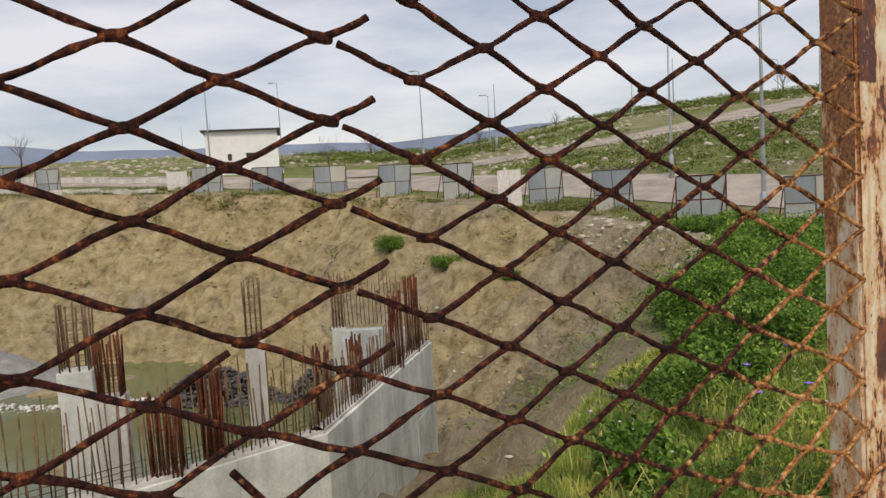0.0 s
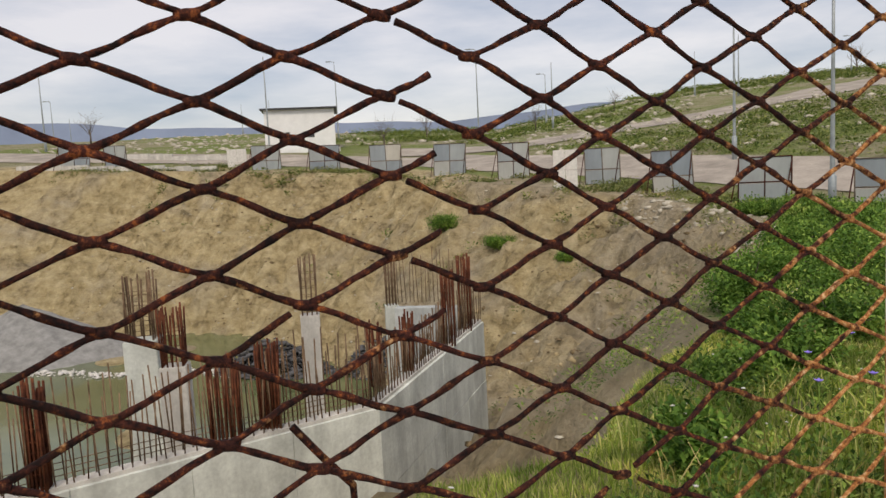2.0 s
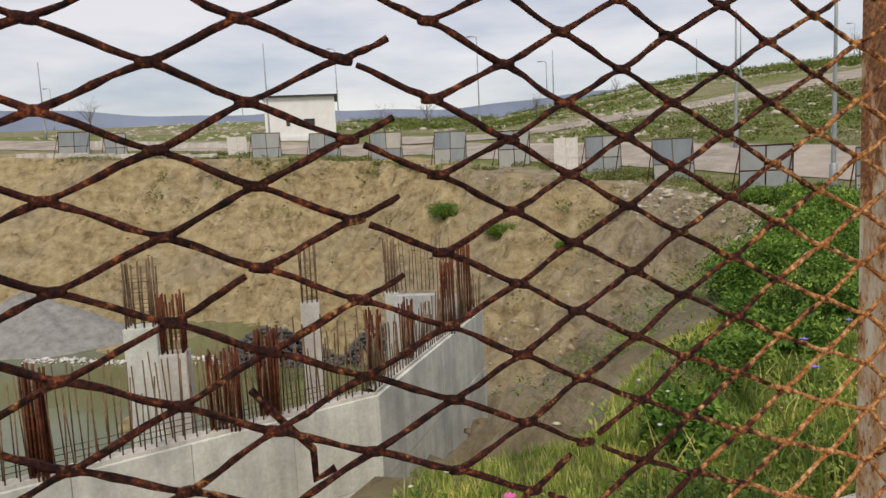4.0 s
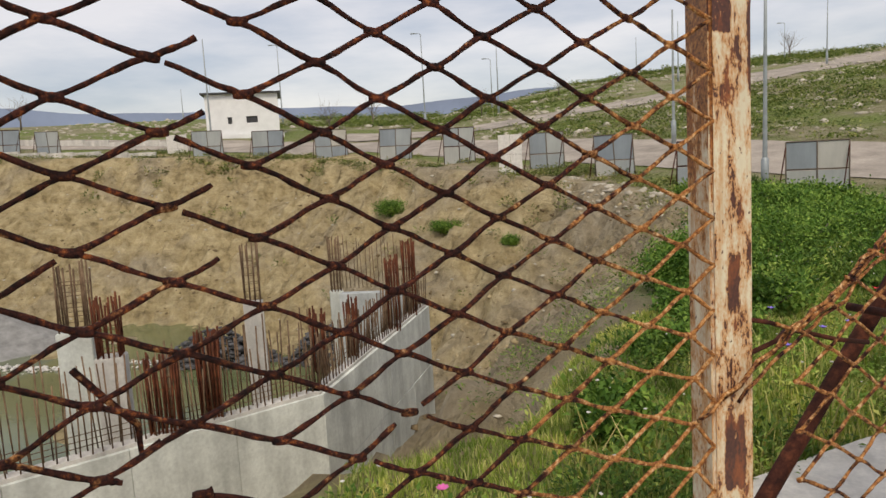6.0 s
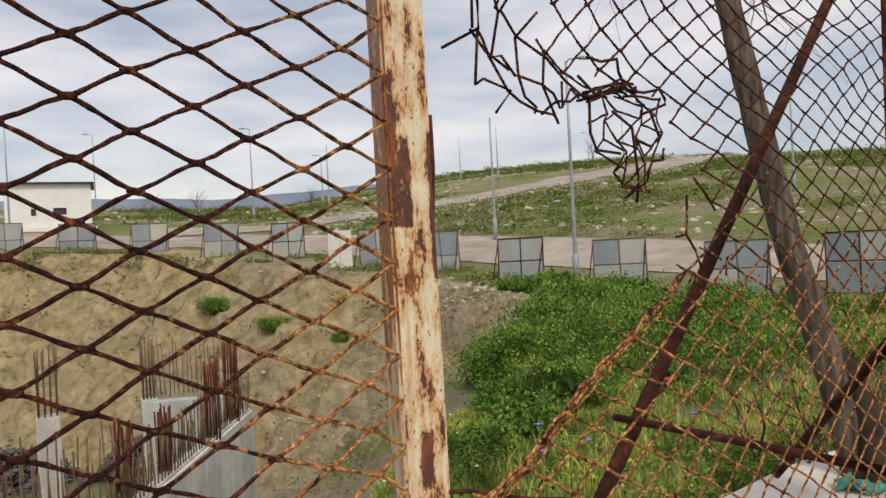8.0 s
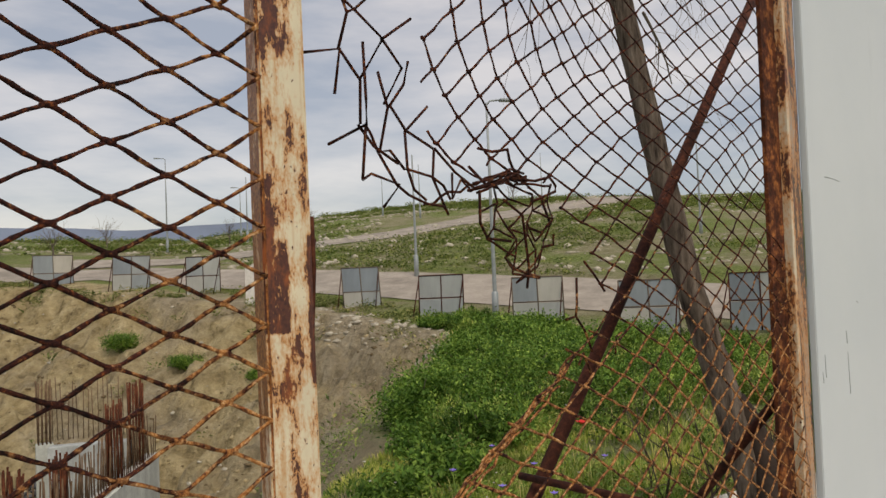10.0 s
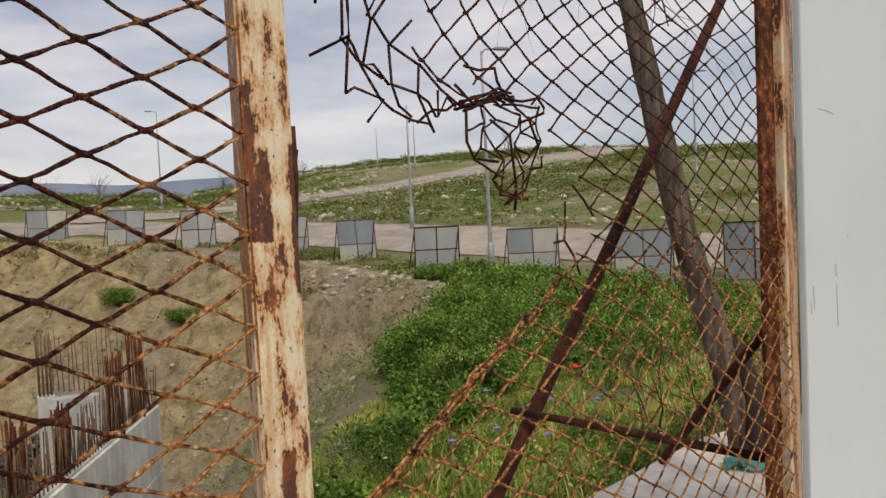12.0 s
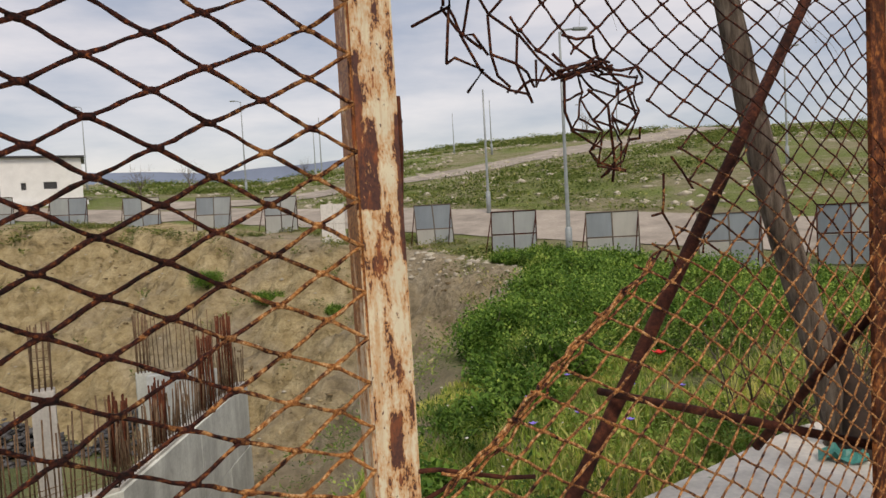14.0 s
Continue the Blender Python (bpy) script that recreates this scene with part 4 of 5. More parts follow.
# short cross wall behind the far corner, with its own bars
cw = empty("cross_wall", (-3.55, 15.6, -8.0))
tagged(cw, "low grey concrete cross wall topped with bars", "wall", kind="structure")
part("wall_body", box_bm(-0.55, 0.95, -0.15, 0.15, 0, 6.60, 0.01), M_CONC_ROUGH, cw)
tb = Tubes(4)
r = random.Random(9)
for k in range(16):
    x = -0.5 + 1.4 * k / 15
    tb.add([(x, 0.05, 6.7), (x + r.uniform(-0.04, 0.04), 0.05, 6.75 + r.uniform(0.85, 1.25))], 0.009)
tb.ob("starter_bars", M_REBAR2, cw)


# ---- hoarding panels ----
def hoarding_panel(x, y, z, w, h, turn, lean, pale=False, seed=0):
    r = random.Random(seed)
    p = empty("hoarding_panel", (x, y, z), turn)
    tagged(p, "pale sheet panel in the site hoarding" if pale else "grey metal hoarding panel on slanting props", "hoarding panel", "hoarding panels")
    t = math.tan(radians(lean))
    for k in (0, 1):
        for m in (0, 1):
            x0, x1 = -w / 2 + k * w / 2 + 0.01, -w / 2 + (k + 1) * w / 2 - 0.01
            z0, z1 = -0.25 + m * (h + 0.25) / 2 + 0.01, -0.25 + (m + 1) * (h + 0.25) / 2 - 0.01
            bm = box_bm(x0, x1, -0.012, 0.012, z0, z1, 0.004)
            for v in bm.verts:
                v.co.x += v.co.z * t
            part("sheet", bm, M_SHEETPALE if pale else M_SHEET, p)
    if pale:
        return p
    fr = Tubes(4)
    for a, b in (((-w / 2, -0.3), (-w / 2, h)), ((w / 2, -0.3), (w / 2, h)), ((0, -0.25), (0, h)), ((-w / 2, h), (w / 2, h)), ((-w / 2, h * 0.46), (w / 2, h * 0.46))):
        fr.add([(a[0] + a[1] * t, -0.03, a[1]), (b[0] + b[1] * t, -0.03, b[1])], 0.026)
    fr.ob("frame", M_RUST if seed % 3 == 0 else M_TWIG, p)
    for sx in (-w / 2, w / 2):
        pr = Tubes(4)
        pr.add([(sx + h * 0.9 * t, -0.03, h * 0.9), (sx - 0.35, -0.9, -0.3)], 0.025)
        pr.ob("prop", M_RUST, p)
    return p


PANELS = [(-42.0, 54.1, 3.5, 2.4, 2.2, -6), (-38.2, 54.5, 3.2, 1.7, 2.2, 4), (-24.9, 55.0, 2.45, 2.3, 2.25, 2), (-19.8, 54.6, 2.15, 2.4, 2.25, -2),
          (-14.3, 53.2, 1.86, 2.4, 2.25, 2), (-8.6, 48.7, 1.55, 2.2, 2.15, -3), (-3.84, 44.7, 1.25, 1.95, 2.1, 0), (1.42, 39.6, 0.5, 1.85, 2.1, 2),
          (4.6, 35.8, -0.05, 1.85, 2.25, 5), (7.43, 30.6, -0.2, 1.95, 1.85, -1), (11.2, 28.6, -0.55, 2.15, 1.95, 1), (13.6, 23.6, -0.64, 2.1, 1.8, 2), (18.2, 23.5, -0.7, 2.2, 1.95, 0)]
for n, (x, y, z, w, h, lean) in enumerate(PANELS):
    hoarding_panel(x, y, z, w, h, -math.degrees(math.atan2(x, y)) + (n * 37 % 17) - 8, -lean * 0.6, False, n)
hoarding_panel(-0.55, 38.0, 0.72, 1.25, 1.85, 4, 0, True, 21)
hoarding_panel(-27.9, 55.8, 2.6, 1.6, 2.0, 20, 0, True, 22)


# ---- low site wall beyond the far rim ----
def low_wall(a, b, h, label):
    d = Vector(b) - Vector(a)
    n = max(1, round(d.length / 2.4))
    w = empty("low_wall", (a[0], a[1], 0.0), math.degrees(math.atan2(d.y, d.x)))
    tagged(w, label, "wall", "low walls")
    r = random.Random(int(a[0]))
    for k in range(n):
        x0, x1 = d.length * k / n, d.length * (k + 1) / n
        q = Vector(a) + d * ((k + 0.5) / n)
        z = ground_z(q.x, q.y)
        part("wall_block", box_bm(x0 + 0.01, x1 - 0.01, -0.12, 0.12, z - 0.4, z + h + r.uniform(-0.06, 0.04), 0.02), M_CONC_PALE, w)
    return w


low_wall((-47.0, 53.4), (-28.6, 53.6), 0.42, "low pale concrete kerb wall beyond the far rim")
low_wall((-46.0, 60.5), (-29.0, 59.5), 0.50, "low pale concrete wall on the waste ground")


# ---- small white house ----
def house():
    h = empty("house", (-26.45, 66.6, 4.3), 19)
    tagged(h, "small white rendered house with a flat dark-edged roof", "house")
    w, dp, hh = 6.75, 6.0, 4.35
    wins = [(0.85, 1.05, 1.6, 2.25), (-1.2, 0.40, 1.55, 2.2)]
    # front wall built round its window openings
    xs = sorted({-w / 2, w / 2, *[a for x, ww, _, _ in wins for a in (x - ww / 2, x + ww / 2)]})
    bm = bmesh.new()
    for a, b in zip(xs[:-1], xs[1:]):
        hole = [q for q in wins if q[0] - q[1] / 2 <= (a + b) / 2 <= q[0] + q[1] / 2]
        spans = [(-0.6, hh)] if not hole else [(-0.6, hole[0][2]), (hole[0][3], hh)]
        for z0, z1 in spans:
            m = box_bm(a, b, -0.12, 0.12, z0, z1)
            tmp = bpy.data.meshes.new("tmp")
            m.to_mesh(tmp)
            m.free()
            bm.from_mesh(tmp)
            bpy.data.meshes.remove(tmp)
    part("front_wall", bm, M_HOUSE, h)
    part("side_wall", box_bm(-w / 2, -w / 2 + 0.24, 0.122, dp, -0.6, hh), M_HOUSE, h)
    part("side_wall", box_bm(w / 2 - 0.24, w / 2, 0.122, dp, -0.6, hh), M_HOUSE, h)
    part("rear_wall", box_bm(-w / 2 + 0.24, w / 2 - 0.24, dp - 0.24, dp, -0.6, hh), M_HOUSE, h)
    rf = box_bm(-w / 2 - 0.35, w / 2 + 0.3, -0.5, dp + 0.4, hh + 0.004, hh + 0.16, 0.02)
    part("roof", rf, M_DARK, h, "thin dark overhanging roof slab")
    part("plinth", box_bm(-w / 2 - 0.05, w / 2 + 0.4, -0.4, -0.122, -0.8, 0.55, 0.02), M_HOUSE, h)
    for x, ww, z0, z1 in wins:
        o = part("window", box_bm(x - ww / 2, x + ww / 2, 0.02, 0.05, z0, z1), M_DARK, h, "dark window pane")
        f = Tubes(4)
        f.add([(x - ww / 2, -0.01, z0), (x - ww / 2, -0.01, z1), (x + ww / 2, -0.01, z1), (x + ww / 2, -0.01, z0), (x - ww / 2, -0.01, z0)], 0.03)
        f.ob("window_frame", M_HOUSE, o)
    return h


house()


# ---- street lamps ----
def lamp(x, y, z, h, head, turn):
    p = empty("street_lamp", (x, y, z), turn)
    tagged(p, "tall galvanised street lamp post" if not head else "tall galvanised street lamp with an arm", "street lamp", "street lamps")
    k = 0.075 if h > 6 else 0.06
    t = Tubes(8)
    t.add([(0, 0, -0.4), (0, 0, 1.4), (0, 0, h * 0.6), (0, 0, h)], [k * 1.25, k * 1.2, k * 0.85, k * 0.6])
    t.ob("pole", M_POLE, p)
    b = Tubes(8)
    b.add([(0, 0, -0.4), (0, 0, 1.3), (0, 0, 1.36)], [k * 1.9, k * 1.9, k * 1.3])
    b.ob("base_sleeve", M_POLE, p)
    if head:
        a = Tubes(6)
        a.add([(0, 0, h - 0.1), (-0.15, 0, h + 0.08), (-0.6, 0, h + 0.12)], 0.04)
        a.ob("arm", M_POLE, p)
        part("lamp_head", box_bm(-1.15, -0.55, -0.13, 0.13, h + 0.06, h + 0.17, 0.03), M_POLE, p)
    return p


LAMPS = [(-10.74, 80.6, 10.1, 1, 0), (-26.9, 60.2, 9.1, 0, 0), (-31.8, 93.8, 10.2, 1, 0), (-2.6, 85.5, 7.6, 0, 0), (-3.8, 96.7, 6.8, 1, 0), (8.75, 42.6, 7.5, 0, 0),
         (9.07, 27.9, 9.15, 1, 180), (36.0, 90.5, 7.7, 0, 0), (-52.0, 106.6, 5.0, 0, 0), (-55.2, 67.0, 8.0, 0, 0), (-72.4, 89.6, 6.0, 1, 0), (-84.0, 108.0, 5.5, 0, 0),
         (15.5, 99.6, 5.8, 0, 0), (18.6, 88.5, 6.9, 0, 0), (32.7, 49.1, 8.6, 1, 180), (41.2, 119.5, 5.4, 1, 0), (-47.5, 107.0, 5.4, 0, 0)]
for x, y, h, head, turn in LAMPS:
    lamp(x, y, ground_z(x, y), h, head, turn)


# ---- trees ----
def grow(tb, p, d, length, rad, depth, r, droop=0.0):
    pts, rads = [p], [rad]
    n = 4
    for k in range(n):
        d = (d + Vector((r.uniform(-1, 1), r.uniform(-1, 1), r.uniform(-0.6, 0.6))) * 0.22 + Vector((0, 0, -droop))).normalized()
        p = p + d * length / n
        pts.append(p)
        rads.append(rad * (1 - 0.16 * (k + 1)))
    tb.add(pts, rads)
    if depth:
        for k in range(3 if depth > 1 else 4):
            q = pts[1 + k % n]
            e = (d + Vector((r.uniform(-1, 1), r.uniform(-1, 1), r.uniform(-0.4, 0.9)))).normalized()
            grow(tb, q, e, length * r.uniform(0.5, 0.75), rads[2] * 0.6, depth - 1, r, droop)


def bare_tree(x, y, h, seed):
    t = empty("bare_tree", (x, y, ground_z(x, y) - 0.1))
    tagged(t, "small leafless grey tree on the hill", "tree", "bare trees")
    r = random.Random(seed)
    a = Tubes(6)
    a.add([(0, 0, 0), (0.02 * h, 0, h * 0.25), (0, 0.01 * h, h * 0.45)], [0.03 * h, 0.022 * h, 0.015 * h])
    a.ob("trunk", M_TWIG, t)
    b = Tubes(4)
    for k in range(7):
        e = Vector((r.uniform(-1, 1), r.uniform(-1, 1), r.uniform(0.8, 2.0))).normalized()
        grow(b, Vector((0, 0, h * (0.25 + 0.03 * k))), e, h * 0.45, 0.010 * h, 2, r)
    b.ob("crown", M_TWIG, t)
    return t


for x, y, h, s in ((39.8, 113.5, 4.6, 1), (-17.5, 84.0, 3.8, 2), (-4.8, 88.0, 3.2, 3), (-19.0, 70.0, 3.5, 4), (5.0, 97.0, 3.0, 5), (-58.0, 78.0, 4.0, 6)):
    bare_tree(x, y, h, s)


def leaning_tree():
    t = empty("leaning_tree", (3.22, 4.05, 0.0))
    tagged(t, "leaning grey-brown tree trunk with thin bare twigs", "tree")
    a = Tubes(14)
    base = Vector((3.22, 4.05, 0.0))
    line = [(3.31, 4.01, -0.2), (3.253, 4.037, 0.15), (3.150, 4.096, 0.74), (2.974, 4.181, 1.49), (2.853, 4.246, 2.23), (2.747, 4.317, 2.97), (2.63, 4.38, 3.8), (2.57, 4.42, 4.7)]
    fine = []
    for p, q in zip(line[:-1], line[1:]):
        for k in range(5):
            fine.append(Vector(p) + (Vector(q) - Vector(p)) * k / 5)
    r = random.Random(3)
    a.add([p - base for p in fine], [0.104 - 0.036 * k / len(fine) + r.uniform(-0.005, 0.005) + (0.04 if k < 4 else 0) for k in range(len(fine))])
    a.ob("trunk", M_BARK, t)
    side = Tubes(12)
    side.add([Vector(q) - base for q in ((3.262, 3.80, -0.15), (3.285, 3.84, 0.03), (3.300, 3.88, 0.12), (3.318, 3.98, 0.38), (3.270, 4.05, 0.62), (3.19, 4.07, 0.78))], [0.15, 0.115, 0.098, 0.085, 0.075, 0.06])
    side.ob("side_stem", M_BARKDARK, t)
    b = Tubes(4)
    top = Vector((2.80, 4.28, 3.1)) - base
    for k in range(10):
        e = Vector((r.uniform(-1.2, 0.8), r.uniform(-0.6, 0.6), r.uniform(0.0, 0.8))).normalized()
        grow(b, top + Vector((0, 0, 0.25 + 0.12 * k)), e, r.uniform(0.7, 1.1), 0.012, 2, r, 0.26)
    b.ob("crown", M_TWIG, t)
    return t


leaning_tree()


def plastic_scrap(x, y, z):
    """A crumpled piece of plastic sheet lying at the tree's foot."""
    r = random.Random(77)
    bm = bmesh.new()
    bmesh.ops.create_grid(bm, x_segments=9, y_segments=6, size=0.5)
    for v in bm.verts:
        v.co = Vector((v.co.x * 0.26, v.co.y * 0.17, 0.035 + 0.030 * math.sin(v.co.x * 9) * math.cos(v.co.y * 7) + r.uniform(-0.014, 0.020)))
    ex = bmesh.ops.extrude_face_region(bm, geom=bm.faces[:])
    for v in ex["geom"]:
        if isinstance(v, bmesh.types.BMVert):
            v.co.z += 0.004
    bmesh.ops.recalc_face_normals(bm, faces=bm.faces[:])
    me = bpy.data.meshes.new("plastic_scrap")
    bm.to_mesh(me)
    bm.free()
    me.materials.append(M_TEAL)
    ob = new("plastic_scrap", me)
    ob.matrix_basis = pose(x, y, z, 0, 0, -35)
    return tagged(ob, "crumpled teal plastic scrap beside the tree's foot", "litter")


plastic_scrap(3.10, 3.80, 0.034)


def dead_stems():
    """Bare stems sprouting and leaning round the tree's foot."""
    tb = Tubes(5)
    r = random.Random(17)
    for k in range(16):
        x, y = 3.35 + r.uniform(-0.35, 0.75), 4.45 + r.uniform(-0.15, 0.45)
        e = Vector((r.uniform(-0.5, 0.7), r.uniform(-0.5, 0.2), r.uniform(0.6, 1.4))).normalized()
        grow(tb, Vector((x, y, ground_z(x, y) - 0.03)), e, r.uniform(0.5, 1.0), r.uniform(0.006, 0.014), 2, r, 0.06)
    return tagged(tb.ob("dead_stems", M_BARK), "thin dark bare stems round the tree's foot", "branches", kind="stuff")


dead_stems()


# ---- plants, stones and other ground cover ----
nrng = np.random.RandomState(12)


def blades(name, P, h, w, material, label):
    n = len(P)
    a = nrng.uniform(0, 2 * np.pi, n)
    side = np.stack([np.cos(a), np.sin(a), np.zeros(n)], -1) * (w / 2)[:, None]
    b = nrng.uniform(0, 2 * np.pi, n)
    lean = np.stack([np.cos(b), np.sin(b), np.zeros(n)], -1) * (h * nrng.uniform(0.08, 0.55, n))[:, None]
    up = np.zeros((n, 3))
    up[:, 2] = h
    V = np.stack([P - side, P + side, P - side * 0.7 + up * 0.55 + lean * 0.3, P + side * 0.7 + up * 0.55 + lean * 0.3, P + up * 0.95 + lean], 1).reshape(-1, 3)
    k = np.arange(n)[:, None] * 5
    F = np.concatenate([k + np.array([[0, 1, 3]]), k + np.array([[0, 3, 2]]), k + np.array([[2, 3, 4]])], 0)
    ob = np_ob(name, V, F, material)
    return tagged(ob, label, "grass", kind="stuff")


def leaf_mesh(P, D, size, width):
    """Folded diamond leaves at P pointing along D."""
    n = len(P)
    D = D / np.linalg.norm(D, axis=1, keepdims=True)
    up = np.tile(np.array([[0.0, 0.0, 1.0]]), (n, 1)) + nrng.uniform(-0.4, 0.4, (n, 3))
    S = np.cross(D, up)
    S /= np.linalg.norm(S, axis=1, keepdims=True) + 1e-9
    N = np.cross(S, D)
    L, W = size[:, None], (size * width)[:, None]
    V = np.stack([P, P + D * L * 0.45 + S * W * 0.5 + N * W * 0.18, P + D * L - N * L * 0.12, P + D * L * 0.45 - S * W * 0.5 + N * W * 0.18], 1).reshape(-1, 3)
    k = np.arange(n)[:, None] * 4
    return V, np.concatenate([k + np.array([[0, 1, 2]]), k + np.array([[0, 2, 3]])], 0)


def plants(name, P, h, spread, per, size, width, material, label, category):
    """Leafy weeds: leaves set round and up the stems of each plant."""
    n = len(P)
    base = np.repeat(P, per, 0)
    hh = np.repeat(h, per)
    sp = np.repeat(spread, per)
    t = nrng.uniform(0.05, 1.0, n * per) ** 0.8
    a = nrng.uniform(0, 2 * np.pi, n * per)
    r = sp * np.sqrt(nrng.uniform(0, 1, n * per)) * (0.35 + 0.65 * np.sin(t * 2.6))
    Q = base + np.stack([np.cos(a) * r, np.sin(a) * r, hh * t], -1)
    D = np.stack([np.cos(a) + nrng.uniform(-0.6, 0.6, n * per), np.sin(a) + nrng.uniform(-0.6, 0.6, n * per), nrng.uniform(-0.3, 1.3, n * per)], -1)
    V, F = leaf_mesh(Q, D, np.repeat(size, per) * nrng.uniform(0.6, 1.3, n * per), width)
    ob = np_ob(name, V, F, material)
    return tagged(ob, label, category, kind="stuff")


def scatter(x0, x1, y0, y1, n):
    x, y = nrng.uniform(x0, x1, n), nrng.uniform(y0, y1, n)
    return x, y


def off_slab(x, y):
    """True on the planted side of the pavement's edge."""
    edge = np.interp(x, [-0.4, 1.03, 1.77, 2.32, 2.82, 3.25, 3.75, 4.6, 7.0, 12.0], [1.2, 3.10, 3.60, 3.90, 4.20, 4.46, 4.62, 4.70, 4.8, 5.0])
    return y > edge + 0.05


def set_down(x, y, sink=0.02):
    return np.stack([x, y, ground_at(x, y) - sink], -1)


# weeds on the shelf beside the pit, thinner with distance
def shelf(n, far_bias, most_in=0.6):
    x, y = scatter(-2.8, 17.0, 2.2, 30.0, n)
    d = rim_distance(x, y) + wob(x, y, 1.3, 2.0) * 0.7
    r = np.hypot(x, y)
    u = (x - EDGE.x) * NRM.x + (y - EDGE.y) * NRM.y
    lim = np.interp(y, [4.0, 5.0, 5.7, 6.6, 8.0, 10.0, 22.0], [1.2, 0.65, 0.0, -0.85, -1.15, -1.05, most_in - 1.6])
    ok = off_slab(x, y) & (d < lim) & (u < -1.2) & (nrng.uniform(0, 1, n) < np.clip((far_bias / r) ** 1.2, 0.03, 1.0))
    bare = wob(x, y, 1.1, 6.0) + 0.35 * wob(x, y, 3.3, 2.0) > 0.27
    ok &= ~bare & (x > -0.66 + 0.15 * (y - 3.7))
    return x[ok], y[ok]


x, y = shelf(26000, 5.0)
ok = (wob(x, y, 1.15, 0.7) + 0.6 * wob(x, y, 2.9, 4.0) > -0.15) & ((np.hypot(x, y) < 7.0) | (nrng.uniform(0, 1, len(x)) < 0.25))
x, y = x[ok], y[ok]
P = set_down(x, y)
r = np.hypot(x, y)
tall = 0.75 + 0.45 * wob(x, y, 0.8, 3.0)
plants("weeds", P, (0.16 + 0.22 * nrng.uniform(0, 1, len(x))) * tall, 0.10 + 0.10 * nrng.uniform(0, 1, len(x)), 20, 0.026 + 0.0034 * r, 0.5, M_WEED,
       "lush green broad-leaved weeds beside the pit", "weeds")
x, y = shelf(300000, 4.6, 0.9)
ok = wob(x, y, 1.5, 1.9) + 0.5 * wob(x, y, 4.1, 2.0) > -0.25
x, y = x[ok], y[ok]
r = np.hypot(x, y)
blades("grass", set_down(x, y), (0.12 + 0.28 * nrng.uniform(0, 1, len(x)) ** 1.5) * (0.7 + 0.5 * wob(x, y, 0.9, 1.0)), 0.006 + 0.0014 * r, M_GRASS, "long green grass blades on the pit edge")

# short turf close to the fence
x, y = scatter(-1.6, 5.0, 2.4, 9.0, 230000)
d = rim_distance(x, y)
ok = off_slab(x, y) & (d < np.interp(y, [4.5, 6.0, 8.0], [1.0, 0.1, -0.5])) & (x > -0.66 + 0.15 * (y - 3.7)) & (wob(x, y, 1.9, 2.0) + 0.5 * wob(x, y, 5.0, 1.0) > nrng.uniform(-0.7, 0.1, len(x))) & (nrng.uniform(0, 1, len(x)) < np.clip(5.0 / np.hypot(x, y), 0, 1) ** 1.5)
x, y = x[ok], y[ok]
blades("turf", set_down(x, y), 0.03 + 0.09 * nrng.uniform(0, 1, len(x)), 0.004 + 0.0012 * np.hypot(x, y), M_GRASS, "short uneven turf beside the pavement")

# dry grass and brush round the foot of the leaning tree
x, y = nrng.normal(4.2, 0.24, 1100), nrng.normal(5.0, 0.24, 1100)
ok = off_slab(x, y)
x, y = x[ok], y[ok]
blades("dry_grass", set_down(x, y), 0.15 + 0.60 * nrng.uniform(0, 1, len(x)) ** 1.6, np.full(len(x), 0.010), M_DRY, "tall dry yellow grass at the tree's foot")
x, y = shelf(26000, 4.6, 0.4)
ok = wob(x, y, 1.6, 3.3) > 0.25
x, y = x[ok], y[ok]
blades("dry_grass", set_down(x, y), 0.15 + 0.30 * nrng.uniform(0, 1, len(x)), 0.006 + 0.0013 * np.hypot(x, y), M_DRY, "scattered dry stalks among the green weeds")

# leafy clumps, each a ragged dome, so that dark gaps stay between them
def clumps(name, x, y, rad, h, leaf, material, label):
    n = np.maximum(40, (2600 * rad ** 1.6).astype(int))
    c = np.repeat(np.arange(len(x)), n)
    a = nrng.uniform(0, 2 * np.pi, len(c))
    up = nrng.uniform(0.0, 1.0, len(c))
    out = np.sqrt(1 - up ** 2)
    q = nrng.uniform(0.55, 1.08, len(c)) * (1 + 0.28 * np.sin(a * 3 + c * 1.7) * out)
    base = set_down(x, y, 0.05)[c]
    Q = base + np.stack([np.cos(a) * out * rad[c] * q, np.sin(a) * out * rad[c] * q, up * h[c] * q * (0.75 + 0.25 * np.sin(c * 2.3 + a * 2))], -1)
    D = np.stack([np.cos(a) * out + nrng.normal(0, 0.5, len(c)), np.sin(a) * out + nrng.normal(0, 0.5, len(c)), up * 0.9 + nrng.normal(0.1, 0.45, len(c))], -1)
    V, F = leaf_mesh(Q, D, leaf[c] * nrng.uniform(0.6, 1.35, len(c)), 0.46)
    return tagged(np_ob(name, V, F, material), label, "weeds", kind="stuff")


x, y = shelf(3600, 5.5, 0.7)
ok = wob(x, y, 0.75, 3.0) + 0.5 * wob(x, y, 2.2, 1.0) > nrng.uniform(-0.5, 0.25, len(x))
x, y = x[ok], y[ok]
far = np.hypot(x, y)
big = np.clip(0.35 + 0.9 * wob(x, y, 0.75, 3.0) + nrng.uniform(-0.35, 0.35, len(x)), 0.0, 1.2) * np.clip((far - 3.0) / 5.0, 0.3, 1.0)
clumps("weed_clumps", x, y, 0.09 + 0.30 * big + 0.008 * far, 0.07 + 0.55 * big * np.clip(far / 11.0, 0.4, 1.0) + 0.004 * far, 0.026 + 0.0036 * far, M_WEED, "rounded clumps of leafy green weeds")
x, y = shelf(2500, 7.0, 0.9)
